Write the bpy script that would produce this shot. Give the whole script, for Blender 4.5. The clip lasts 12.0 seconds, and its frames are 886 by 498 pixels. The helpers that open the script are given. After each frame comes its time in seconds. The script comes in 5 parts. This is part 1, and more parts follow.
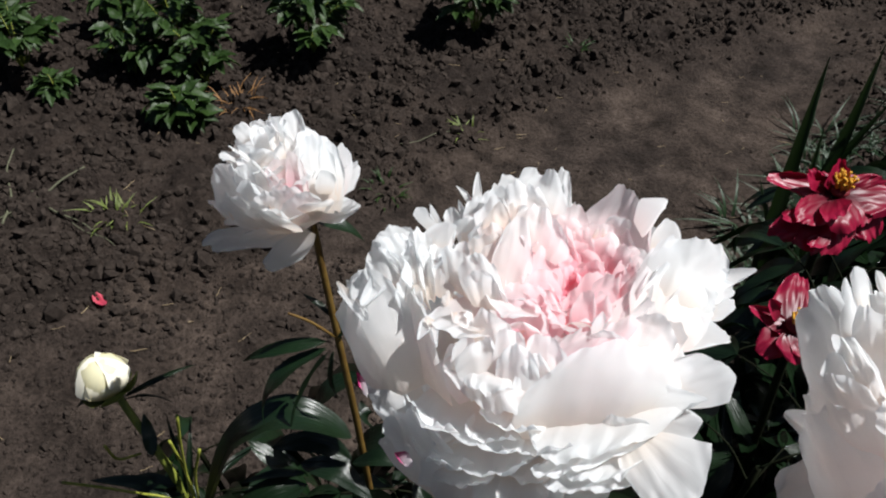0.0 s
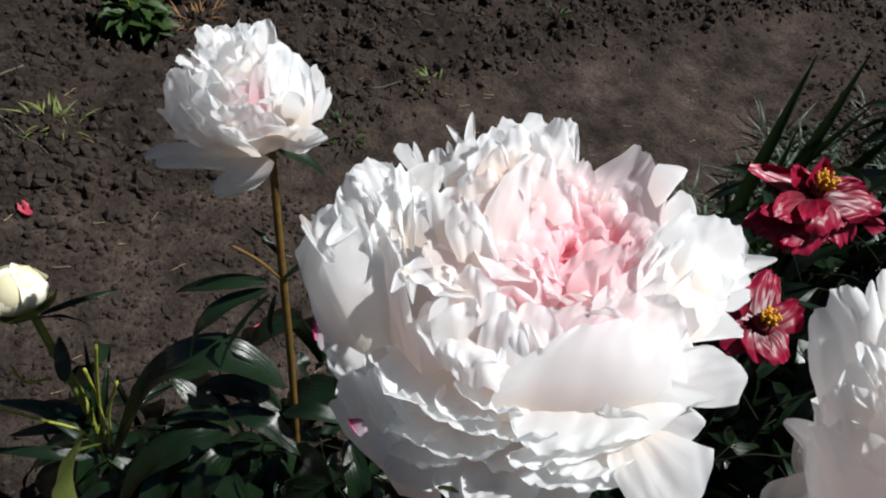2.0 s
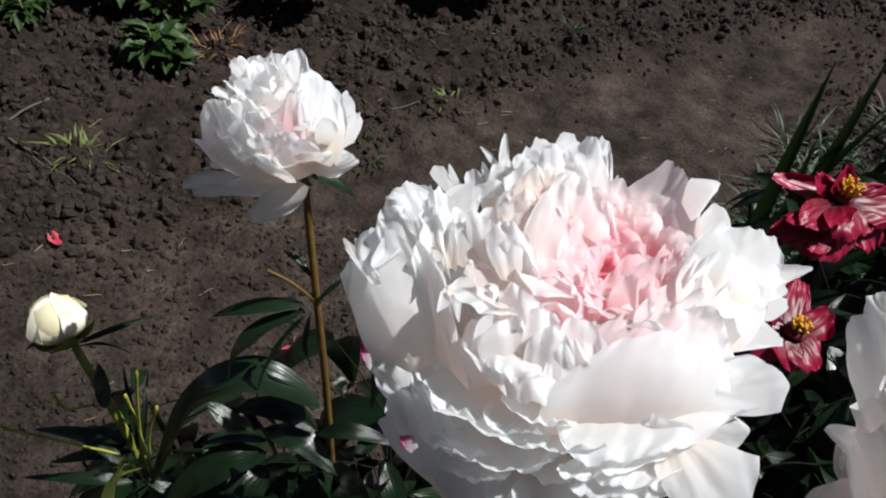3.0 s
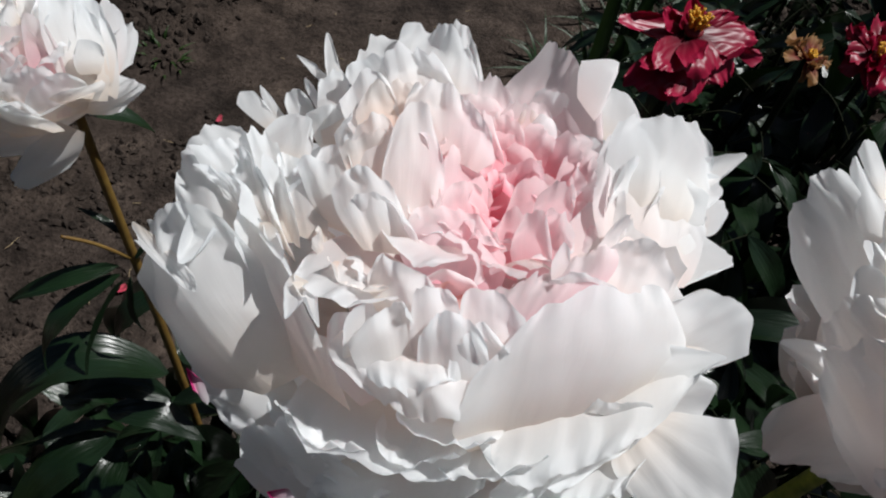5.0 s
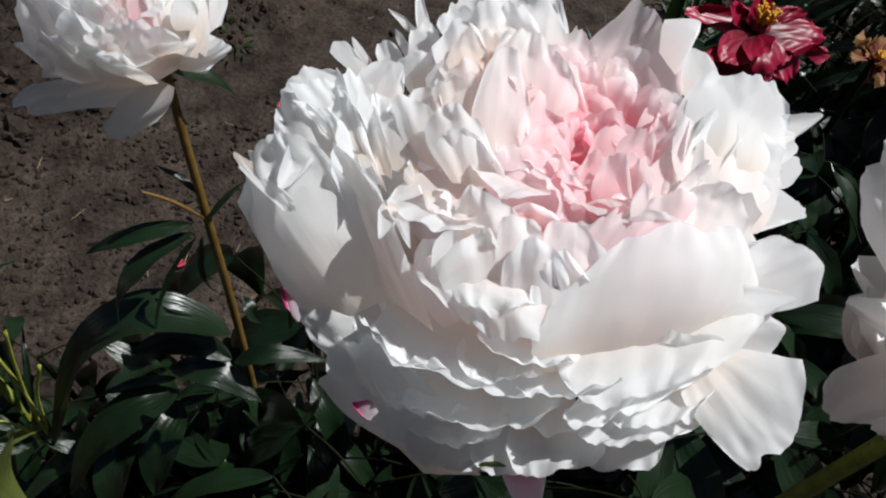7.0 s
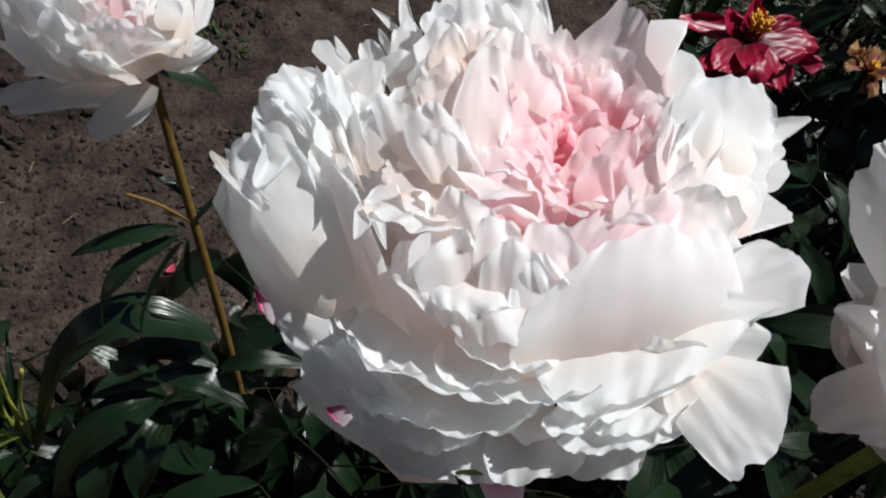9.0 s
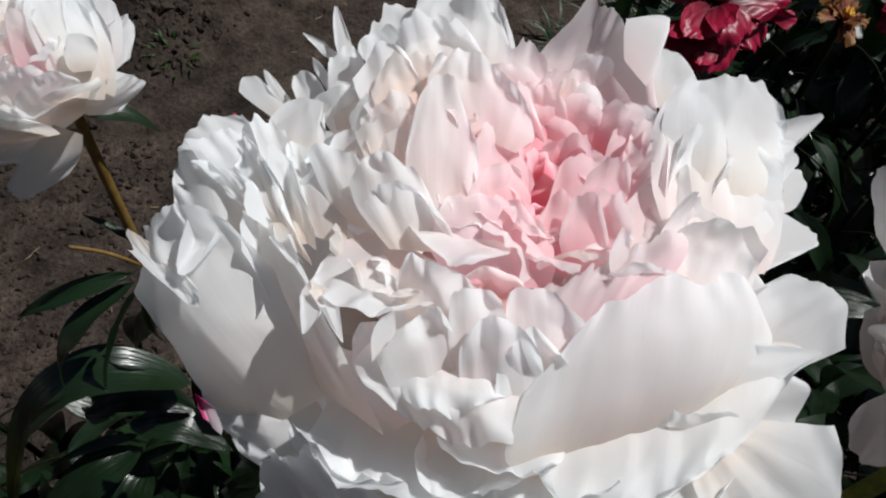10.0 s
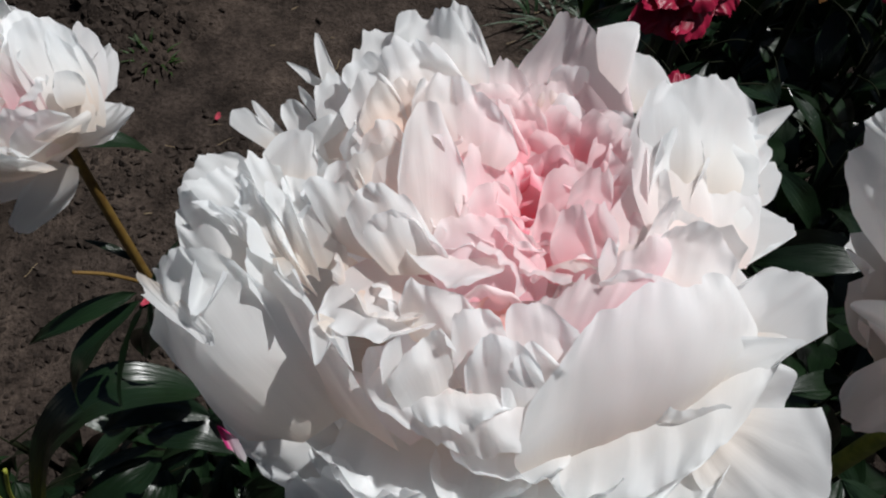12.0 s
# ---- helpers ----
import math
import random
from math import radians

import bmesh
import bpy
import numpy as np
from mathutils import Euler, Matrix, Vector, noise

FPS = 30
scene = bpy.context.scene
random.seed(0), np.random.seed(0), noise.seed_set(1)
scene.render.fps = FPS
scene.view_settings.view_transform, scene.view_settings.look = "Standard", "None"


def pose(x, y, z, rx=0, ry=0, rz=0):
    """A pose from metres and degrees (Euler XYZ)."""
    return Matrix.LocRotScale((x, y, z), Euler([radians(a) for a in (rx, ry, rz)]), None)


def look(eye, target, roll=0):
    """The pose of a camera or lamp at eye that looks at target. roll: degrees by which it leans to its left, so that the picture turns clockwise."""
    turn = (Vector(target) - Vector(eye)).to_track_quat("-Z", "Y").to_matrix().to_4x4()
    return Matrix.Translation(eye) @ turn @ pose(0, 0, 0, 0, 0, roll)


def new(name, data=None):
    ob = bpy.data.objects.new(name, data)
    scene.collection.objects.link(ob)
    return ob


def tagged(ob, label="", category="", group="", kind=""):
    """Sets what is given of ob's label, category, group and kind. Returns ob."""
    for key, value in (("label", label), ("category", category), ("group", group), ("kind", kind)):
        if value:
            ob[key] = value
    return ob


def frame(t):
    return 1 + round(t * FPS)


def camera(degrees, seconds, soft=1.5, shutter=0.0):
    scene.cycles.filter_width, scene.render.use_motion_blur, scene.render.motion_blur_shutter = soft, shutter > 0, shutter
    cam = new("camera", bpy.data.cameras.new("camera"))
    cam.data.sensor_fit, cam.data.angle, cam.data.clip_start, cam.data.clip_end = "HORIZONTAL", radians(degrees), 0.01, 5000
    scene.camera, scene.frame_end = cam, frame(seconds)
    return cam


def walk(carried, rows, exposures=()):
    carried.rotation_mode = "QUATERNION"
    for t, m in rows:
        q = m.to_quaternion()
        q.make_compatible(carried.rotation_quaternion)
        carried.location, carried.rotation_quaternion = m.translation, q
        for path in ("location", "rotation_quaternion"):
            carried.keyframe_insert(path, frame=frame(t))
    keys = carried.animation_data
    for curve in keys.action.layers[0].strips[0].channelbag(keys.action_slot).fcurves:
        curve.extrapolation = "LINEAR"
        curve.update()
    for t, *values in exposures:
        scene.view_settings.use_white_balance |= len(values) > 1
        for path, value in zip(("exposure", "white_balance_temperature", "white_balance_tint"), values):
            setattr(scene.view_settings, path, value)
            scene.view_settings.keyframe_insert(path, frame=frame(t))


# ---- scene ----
cam = camera(56.0, 12.0, soft=2.1)
PATH = [
    (0, (0.148, 0.157, 1.212), (-0.061, 1.553, -0.205), 2.2),
    (0.5, (0.162, 0.150, 1.193), (-0.031, 1.555, -0.217), 3.9),
    (1, (0.138, 0.177, 1.197), (-0.019, 1.582, -0.218), 7.2),
    (1.5, (0.148, 0.172, 1.177), (0.052, 1.563, -0.257), 10.7),
    (2, (0.128, 0.185, 1.171), (0.077, 1.538, -0.301), 13.9),
    (2.5, (0.118, 0.169, 1.193), (0.025, 1.533, -0.267), 12.2),
    (2.7, (0.120, 0.170, 1.190), (-0.006, 1.546, -0.256), 10.4),
    (4.3, (0.111, 0.245, 1.112), (0.222, 1.524, -0.422), 14.2),
    (4.5, (0.123, 0.252, 1.116), (0.301, 1.507, -0.431), 11.6),
    (5, (0.113, 0.258, 1.128), (0.42, 1.422, -0.469), 14.7),
    (5.5, (0.099, 0.254, 1.121), (0.372, 1.398, -0.497), 15.4),
    (6, (0.093, 0.236, 1.123), (0.292, 1.39, -0.499), 14.5),
    (6.5, (0.092, 0.23, 1.126), (0.301, 1.388, -0.491), 14.6),
    (7, (0.101, 0.234, 1.125), (0.305, 1.406, -0.482), 13.6),
    (7.2, (0.097, 0.237, 1.124), (0.309, 1.411, -0.481), 14.8),
    (8.8, (0.108, 0.24, 1.125), (0.29, 1.411, -0.486), 13.2),
    (9, (0.107, 0.236, 1.12), (0.317, 1.425, -0.474), 14.2),
    (9.5, (0.111, 0.247, 1.119), (0.327, 1.422, -0.486), 13.8),
    (10, (0.114, 0.278, 1.103), (0.369, 1.423, -0.517), 10.0),
    (10.5, (0.11, 0.314, 1.121), (0.301, 1.175, -0.674), 1.0),
    (11, (0.114, 0.317, 1.131), (0.282, 1.195, -0.658), -0.7),
    (11.3, (0.117, 0.301, 1.133), (0.33, 1.297, -0.588), 1.2),
    (11.5, (0.122, 0.298, 1.125), (0.354, 1.336, -0.568), 2.8),
    (12, (0.113, 0.282, 1.118), (0.376, 1.375, -0.536), 6.0),
]
walk(cam, [(t, look(eye, target, roll)) for t, eye, target, roll in PATH],
     exposures=[(0, 0.33), (2, 0.33), (4.5, 0.18), (5, -0.02), (5.5, -0.13), (6.5, -0.13), (7, 0.13), (9, 0.16), (9.5, 0.15), (10, -0.02), (10.5, -0.07), (12, -0.13)])

# ---- world, sun ----
SUN_AZ, SUN_EL = radians(71), radians(59)
world = bpy.data.worlds.new("sky")
scene.world = world
world.use_nodes = True
wn = world.node_tree.nodes
sky = wn.new("ShaderNodeTexSky")
sky.sky_type = "NISHITA"
sky.sun_disc = False
sky.sun_elevation, sky.sun_rotation = SUN_EL, SUN_AZ
wn["Background"].inputs["Strength"].default_value = 0.022
world.node_tree.links.new(sky.outputs[0], wn["Background"].inputs["Color"])

sun_data = bpy.data.lights.new("sun", "SUN")
sun_data.energy, sun_data.angle, sun_data.color = 5.0, radians(0.55), (1.0, 0.995, 0.995)
sun_from = Vector((math.sin(SUN_AZ) * math.cos(SUN_EL), math.cos(SUN_AZ) * math.cos(SUN_EL), math.sin(SUN_EL)))
sun = new("sun", sun_data)
sun.matrix_world = look(sun_from * 30, (0, 0, 0))


# light goes on through many thin petals
scene.cycles.diffuse_bounces = 12
scene.cycles.max_bounces = 16


# ---- materials ----
def material(name):
    mat = bpy.data.materials.new(name)
    mat.use_nodes = True
    nt = mat.node_tree
    nt.nodes.clear()
    return mat, nt


def node(nt, kind, **values):
    n = nt.nodes.new(kind)
    for key, value in values.items():
        n.inputs[key.replace("_", " ")].default_value = value
    return n


def ramp(nt, source, stops):
    n = nt.nodes.new("ShaderNodeValToRGB")
    els = n.color_ramp.elements
    while len(els) < len(stops):
        els.new(0.5)
    for e, (p, c) in zip(els, stops):
        e.position, e.color = p, (*c, 1)
    nt.links.new(source, n.inputs[0])
    return n.outputs[0]


def mixed(nt, fac, a, b, blend="MIX"):
    n = nt.nodes.new("ShaderNodeMix")
    n.data_type, n.blend_type = "RGBA", blend
    for src, socket in ((fac, n.inputs[0]), (a, n.inputs[6]), (b, n.inputs[7])):
        if isinstance(src, (int, float)):
            socket.default_value = src
        elif isinstance(src, tuple):
            socket.default_value = (*src, 1)
        else:
            nt.links.new(src, socket)
    return n.outputs[2]


def sheet_shader(nt, colour, through_colour, amount, rough, spec, bump_src, bump, dist):
    """A thin living sheet: a glossy face, and light that passes through it."""
    out = nt.nodes.new("ShaderNodeOutputMaterial")
    bs = node(nt, "ShaderNodeBsdfPrincipled", Roughness=rough)
    bs.inputs["Specular IOR Level"].default_value = spec
    tr = nt.nodes.new("ShaderNodeBsdfTranslucent")
    mix = node(nt, "ShaderNodeMixShader", Fac=amount)
    nt.links.new(colour, bs.inputs["Base Color"])
    nt.links.new(through_colour, tr.inputs["Color"])
    if bump_src is not None:
        bp = node(nt, "ShaderNodeBump", Strength=bump, Distance=dist)
        nt.links.new(bump_src, bp.inputs["Height"])
        nt.links.new(bp.outputs[0], bs.inputs["Normal"])
        nt.links.new(bp.outputs[0], tr.inputs["Normal"])
    nt.links.new(bs.outputs[0], mix.inputs[1])
    nt.links.new(tr.outputs[0], mix.inputs[2])
    nt.links.new(mix.outputs[0], out.inputs[0])


def petal_material(name, base, middle, tip, glow, amount=0.66, rough=0.5, spec=0.25):
    mat, nt = material(name)
    uv = nt.nodes.new("ShaderNodeUVMap")
    sep = nt.nodes.new("ShaderNodeSeparateXYZ")
    nt.links.new(uv.outputs[0], sep.inputs[0])
    grad = ramp(nt, sep.outputs[1], [(0.0, base), (0.45, middle), (0.9, tip)])
    info = nt.nodes.new("ShaderNodeObjectInfo")
    stretch = node(nt, "ShaderNodeMapping")
    stretch.inputs["Scale"].default_value = (26, 2.2, 1)
    nt.links.new(uv.outputs[0], stretch.inputs[0])
    vein = node(nt, "ShaderNodeTexNoise", Scale=1.0, Detail=3.0, Roughness=0.55)
    nt.links.new(stretch.outputs[0], vein.inputs[0])
    geo = nt.nodes.new("ShaderNodeTexCoord")
    blot = node(nt, "ShaderNodeTexNoise", Scale=60.0, Detail=2.0)
    nt.links.new(geo.outputs["Object"], blot.inputs[0])
    veined = mixed(nt, 0.03, grad, ramp(nt, vein.outputs[0], [(0.3, (0.75, 0.72, 0.70)), (0.7, (1, 1, 1))]), "MULTIPLY")
    spotted = mixed(nt, 0.10, veined, ramp(nt, blot.outputs[0], [(0.35, (0.82, 0.80, 0.76)), (0.6, (1, 1, 1))]), "MULTIPLY")
    toned = mixed(nt, 0.10, spotted, ramp(nt, info.outputs["Random"], [(0.0, (1.0, 0.93, 0.88)), (0.5, (1, 1, 1)), (1.0, (0.96, 0.97, 1.0))]), "MULTIPLY")
    passed = mixed(nt, 0.55, toned, glow, "MULTIPLY")
    add = nt.nodes.new("ShaderNodeMath")
    add.operation = "ADD"
    nt.links.new(vein.outputs[0], add.inputs[0])
    nt.links.new(blot.outputs[0], add.inputs[1])
    sheet_shader(nt, toned, passed, amount, rough, spec, add.outputs[0], 0.08, 0.0010)
    return mat


# peach foot: the petals' cream, deepened to stand for warm light between them
PETAL_WHITE = petal_material("petal_white", (0.97, 0.885, 0.80), (0.976, 0.976, 0.968), (0.966, 0.990, 1.0), (0.985, 0.985, 0.98), 0.62)
PETAL_BLUSH = petal_material("petal_blush", (0.975, 0.87, 0.84), (0.978, 0.960, 0.954), (0.972, 0.988, 0.996), (0.995, 0.975, 0.97), 0.63)
PETAL_PINK = petal_material("petal_pink", (0.935, 0.27, 0.39), (0.96, 0.54, 0.62), (0.965, 0.87, 0.89), (1.0, 0.80, 0.83))
PETAL_CREAM = petal_material("petal_cream", (0.82, 0.79, 0.54), (0.90, 0.87, 0.72), (0.90, 0.88, 0.76), (1.0, 0.95, 0.75), 0.25)
PETAL_RED = petal_material("petal_red", (0.06, 0.0012, 0.008), (0.19, 0.0024, 0.020), (0.30, 0.006, 0.038), (1.0, 0.4, 0.45), 0.22, 0.42, 0.4)
PETAL_ROSE = petal_material("petal_rose", (0.965, 0.57, 0.63), (0.972, 0.79, 0.82), (0.978, 0.935, 0.940), (1.0, 0.92, 0.92))
PETAL_HEART = petal_material("petal_heart", (0.955, 0.44, 0.52), (0.968, 0.71, 0.75), (0.976, 0.90, 0.91), (1.0, 0.89, 0.89))
PETAL_CREAMY = petal_material("petal_creamy", (0.97, 0.70, 0.58), (0.975, 0.86, 0.78), (0.978, 0.960, 0.940), (1.0, 0.94, 0.90), 0.70)
PETAL_CORAL = petal_material("petal_coral", (0.94, 0.30, 0.28), (0.96, 0.50, 0.46), (0.97, 0.78, 0.74), (1.0, 0.75, 0.70))
PETAL_STREAK = petal_material("petal_streak", (0.93, 0.86, 0.86), (0.88, 0.70, 0.76), (0.42, 0.02, 0.14), (1.0, 0.8, 0.85), 0.3)
PETAL_STAINED = petal_material("petal_stained", (0.55, 0.06, 0.20), (0.90, 0.62, 0.70), (0.93, 0.88, 0.89), (1.0, 0.85, 0.88), 0.4)
PETAL_CRIMSON = petal_material("petal_crimson", (0.08, 0.0012, 0.009), (0.22, 0.003, 0.024), (0.34, 0.011, 0.050), (1.0, 0.4, 0.5), 0.22, 0.38, 0.4)
PETAL_WILTED = petal_material("petal_wilted", (0.05, 0.006, 0.007), (0.16, 0.030, 0.018), (0.30, 0.17, 0.075), (1.0, 0.7, 0.4), 0.25, 0.6, 0.2)
PETAL_FALLEN = petal_material("petal_fallen", (0.42, 0.05, 0.09), (0.55, 0.06, 0.10), (0.62, 0.10, 0.14), (1.0, 0.5, 0.5), 0.3)


def leaf_material(name, dark, light, glow, amount, rough, spec=0.5):
    mat, nt = material(name)
    uv = nt.nodes.new("ShaderNodeUVMap")
    sep = nt.nodes.new("ShaderNodeSeparateXYZ")
    nt.links.new(uv.outputs[0], sep.inputs[0])
    info = nt.nodes.new("ShaderNodeObjectInfo")
    isle = nt.nodes.new("ShaderNodeNewGeometry")
    geo = nt.nodes.new("ShaderNodeTexCoord")
    blot = node(nt, "ShaderNodeTexNoise", Scale=45.0, Detail=4.0)
    nt.links.new(geo.outputs["Object"], blot.inputs[0])
    rnd = nt.nodes.new("ShaderNodeMath")
    rnd.operation = "ADD"
    nt.links.new(info.outputs["Random"], rnd.inputs[0])
    nt.links.new(isle.outputs["Random Per Island"], rnd.inputs[1])
    half = nt.nodes.new("ShaderNodeMath")
    half.operation = "MULTIPLY_ADD"
    half.inputs[1].default_value, half.inputs[2].default_value = 0.30, 0.0
    nt.links.new(rnd.outputs[0], half.inputs[0])
    tone = nt.nodes.new("ShaderNodeMath")
    tone.operation = "ADD"
    nt.links.new(half.outputs[0], tone.inputs[0])
    part_n = nt.nodes.new("ShaderNodeMath")
    part_n.operation = "MULTIPLY"
    part_n.inputs[1].default_value = 0.5
    nt.links.new(blot.outputs[0], part_n.inputs[0])
    nt.links.new(part_n.outputs[0], tone.inputs[1])
    colour = ramp(nt, tone.outputs[0], [(0.15, dark), (0.75, light)])
    # faint veins
    m = node(nt, "ShaderNodeMapping")
    m.inputs["Scale"].default_value = (9.0, 3.0, 1)
    m.inputs["Rotation"].default_value = (0, 0, radians(35))
    vein = node(nt, "ShaderNodeTexNoise", Scale=1.6, Detail=3.0)
    nt.links.new(uv.outputs[0], m.inputs[0])
    nt.links.new(m.outputs[0], vein.inputs[0])
    passed = mixed(nt, 0.7, colour, glow, "MIX")
    sheet_shader(nt, colour, passed, amount, rough, spec, vein.outputs[0], 0.30, 0.003)
    return mat


# peony leaf green sits near black: the foliage's shade is included in it
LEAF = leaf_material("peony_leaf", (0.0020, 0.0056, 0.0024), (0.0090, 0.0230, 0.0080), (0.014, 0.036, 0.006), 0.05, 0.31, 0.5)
LEAF_GARDEN = leaf_material("garden_leaf", (0.009, 0.024, 0.005), (0.032, 0.064, 0.014), (0.04, 0.085, 0.014), 0.12, 0.45, 0.3)
LEAF_WEED = leaf_material("weed_leaf", (0.07, 0.11, 0.02), (0.17, 0.20, 0.05), (0.22, 0.28, 0.06), 0.2, 0.5)
LEAF_IRIS = leaf_material("iris_leaf", (0.010, 0.026, 0.010), (0.026, 0.055, 0.022), (0.05, 0.10, 0.02), 0.10, 0.42)
SEPAL = leaf_material("sepal", (0.05, 0.07, 0.015), (0.16, 0.20, 0.04), (0.25, 0.30, 0.05), 0.12, 0.4)


def rough_material(name, low, high, rough, scale, bump=0.3, dist=0.002, spec=0.3):
    mat, nt = material(name)
    out = nt.nodes.new("ShaderNodeOutputMaterial")
    bs = node(nt, "ShaderNodeBsdfPrincipled", Roughness=rough)
    bs.inputs["Specular IOR Level"].default_value = spec
    geo = nt.nodes.new("ShaderNodeTexCoord")
    n1 = node(nt, "ShaderNodeTexNoise", Scale=scale, Detail=6.0, Roughness=0.6)
    n2 = node(nt, "ShaderNodeTexNoise", Scale=scale * 0.12, Detail=3.0)
    info = nt.nodes.new("ShaderNodeNewGeometry")
    for n in (n1, n2):
        nt.links.new(geo.outputs["Object"], n.inputs[0])
    c1 = ramp(nt, n1.outputs[0], [(0.3, low), (0.72, high)])
    c2 = mixed(nt, 0.5, c1, ramp(nt, n2.outputs[0], [(0.3, (0.65, 0.65, 0.65)), (0.7, (1.1, 1.1, 1.1))]), "MULTIPLY")
    c3 = mixed(nt, 0.4, c2, ramp(nt, info.outputs["Random Per Island"], [(0.0, (0.6, 0.6, 0.6)), (1.0, (1.15, 1.12, 1.1))]), "MULTIPLY")
    nt.links.new(c3, bs.inputs["Base Color"])
    bp = node(nt, "ShaderNodeBump", Strength=bump, Distance=dist)
    nt.links.new(n1.outputs[0], bp.inputs["Height"])
    nt.links.new(bp.outputs[0], bs.inputs["Normal"])
    nt.links.new(bs.outputs[0], out.inputs[0])
    return mat


STEM = rough_material("stem", (0.11, 0.058, 0.016), (0.20, 0.130, 0.033), 0.45, 120, 0.15, 0.001)
STEM_GREEN = rough_material("stem_green", (0.10, 0.13, 0.02), (0.26, 0.29, 0.05), 0.45, 120, 0.15, 0.001)
STEM_YELLOW = rough_material("stem_yellow", (0.20, 0.22, 0.03), (0.40, 0.42, 0.07), 0.45, 120, 0.15, 0.001)
# foliage shoots and red peony stems: near black, shade put into the colour
STEM_SHADED = rough_material("stem_shaded", (0.005, 0.009, 0.003), (0.014, 0.014, 0.006), 0.75, 120, 0.15, 0.001, 0.1)
STAMEN = rough_material("stamen", (0.55, 0.24, 0.02), (0.75, 0.42, 0.04), 0.6, 300)
STRAW = rough_material("straw", (0.22, 0.15, 0.08), (0.42, 0.34, 0.20), 0.7, 200)
STALK_GREY = rough_material("dry_stalk", (0.07, 0.075, 0.045), (0.15, 0.15, 0.095), 0.7, 200)
DRY = rough_material("dry_grass", (0.16, 0.075, 0.025), (0.30, 0.16, 0.06), 0.7, 200)
CLOD = rough_material("clod", (0.019, 0.0146, 0.0120), (0.052, 0.0405, 0.0335), 0.95, 90, 0.6, 0.003, 0.1)
INSECT = rough_material("insect", (0.01, 0.01, 0.01), (0.03, 0.03, 0.03), 0.3, 300)
CORE = rough_material("flower_core", (0.70, 0.52, 0.42), (0.85, 0.74, 0.66), 0.6, 100, 0.2)
CORE_PINK = rough_material("flower_core_pink", (0.88, 0.46, 0.47), (0.94, 0.64, 0.64), 0.6, 100, 0.2)
CORE_RED = rough_material("flower_core_red", (0.10, 0.01, 0.012), (0.2, 0.01, 0.02), 0.6, 100, 0.2)


def soil_material():
    mat, nt = material("soil")
    out = nt.nodes.new("ShaderNodeOutputMaterial")
    bs = node(nt, "ShaderNodeBsdfPrincipled", Roughness=0.95)
    bs.inputs["Specular IOR Level"].default_value = 0.12
    geo = nt.nodes.new("ShaderNodeTexCoord")
    att = nt.nodes.new("ShaderNodeAttribute")
    att.attribute_name = "trodden"
    fine = node(nt, "ShaderNodeTexNoise", Scale=110.0, Detail=8.0, Roughness=0.65)
    mid = node(nt, "ShaderNodeTexNoise", Scale=14.0, Detail=5.0, Roughness=0.6)
    big = node(nt, "ShaderNodeTexNoise", Scale=2.2, Detail=4.0)
    for n in (fine, mid, big):
        nt.links.new(geo.outputs["Object"], n.inputs[0])
    tilled = ramp(nt, fine.outputs[0], [(0.3, (0.0150, 0.0112, 0.0092)), (0.7, (0.044, 0.0338, 0.0282))])
    path = ramp(nt, mid.outputs[0], [(0.3, (0.022, 0.0168, 0.0138)), (0.68, (0.080, 0.0622, 0.0520))])
    path2 = mixed(nt, 0.85, path, ramp(nt, fine.outputs[0], [(0.34, (0.42, 0.41, 0.40)), (0.62, (1.16, 1.15, 1.14))]), "MULTIPLY")
    both = mixed(nt, att.outputs["Fac"], tilled, path2)
    patch = node(nt, "ShaderNodeTexNoise", Scale=7.5, Detail=5.0, Roughness=0.62)
    nt.links.new(geo.outputs["Object"], patch.inputs[0])
    both = mixed(nt, 0.75, both, ramp(nt, patch.outputs[0], [(0.36, (0.58, 0.56, 0.55)), (0.64, (1.42, 1.38, 1.34))]), "MULTIPLY")
    last = mixed(nt, 0.6, both, ramp(nt, big.outputs[0], [(0.35, (0.56, 0.57, 0.59)), (0.68, (1.34, 1.33, 1.28))]), "MULTIPLY")
    nt.links.new(last, bs.inputs["Base Color"])
    b1 = node(nt, "ShaderNodeBump", Strength=0.9, Distance=0.010)
    nt.links.new(fine.outputs[0], b1.inputs["Height"])
    b2 = node(nt, "ShaderNodeBump", Strength=0.5, Distance=0.015)
    nt.links.new(mid.outputs[0], b2.inputs["Height"])
    nt.links.new(b2.outputs[0], b1.inputs["Normal"])
    nt.links.new(b1.outputs[0], bs.inputs["Normal"])
    nt.links.new(bs.outputs[0], out.inputs[0])
    return mat


SOIL = soil_material()


# ---- building tools ----
def bm_mesh(name, bm, mat, smooth=True):
    me = bpy.data.meshes.new(name)
    if smooth:
        for f in bm.faces:
            f.smooth = True
    bm.to_mesh(me)
    bm.free()
    me.materials.append(mat)
    return me


def part(name, bm, mat, parent=None, label="", smooth=True):
    """One mesh object, from a bmesh or a shared mesh, under a thing."""
    me = bm if isinstance(bm, bpy.types.Mesh) else bm_mesh(name, bm, mat, smooth)
    ob = new(name, me)
    ob.parent = parent
    if parent is not None and parent.parent is None:
        ob.matrix_parent_inverse = parent.matrix_basis.inverted()
    if label:
        tagged(ob, label)
    return ob


def empty(name, m, label, category, group="", kind=""):
    ob = new(name)
    ob.empty_display_size = 0.02
    ob.matrix_basis = m
    return tagged(ob, label, category, group, kind)


def turned(axis, origin):
    """A frame at origin whose z runs along axis, turned as little as can be."""
    q = Vector((0, 0, 1)).rotation_difference(Vector(axis).normalized())
    return Matrix.Translation(origin) @ q.to_matrix().to_4x4()


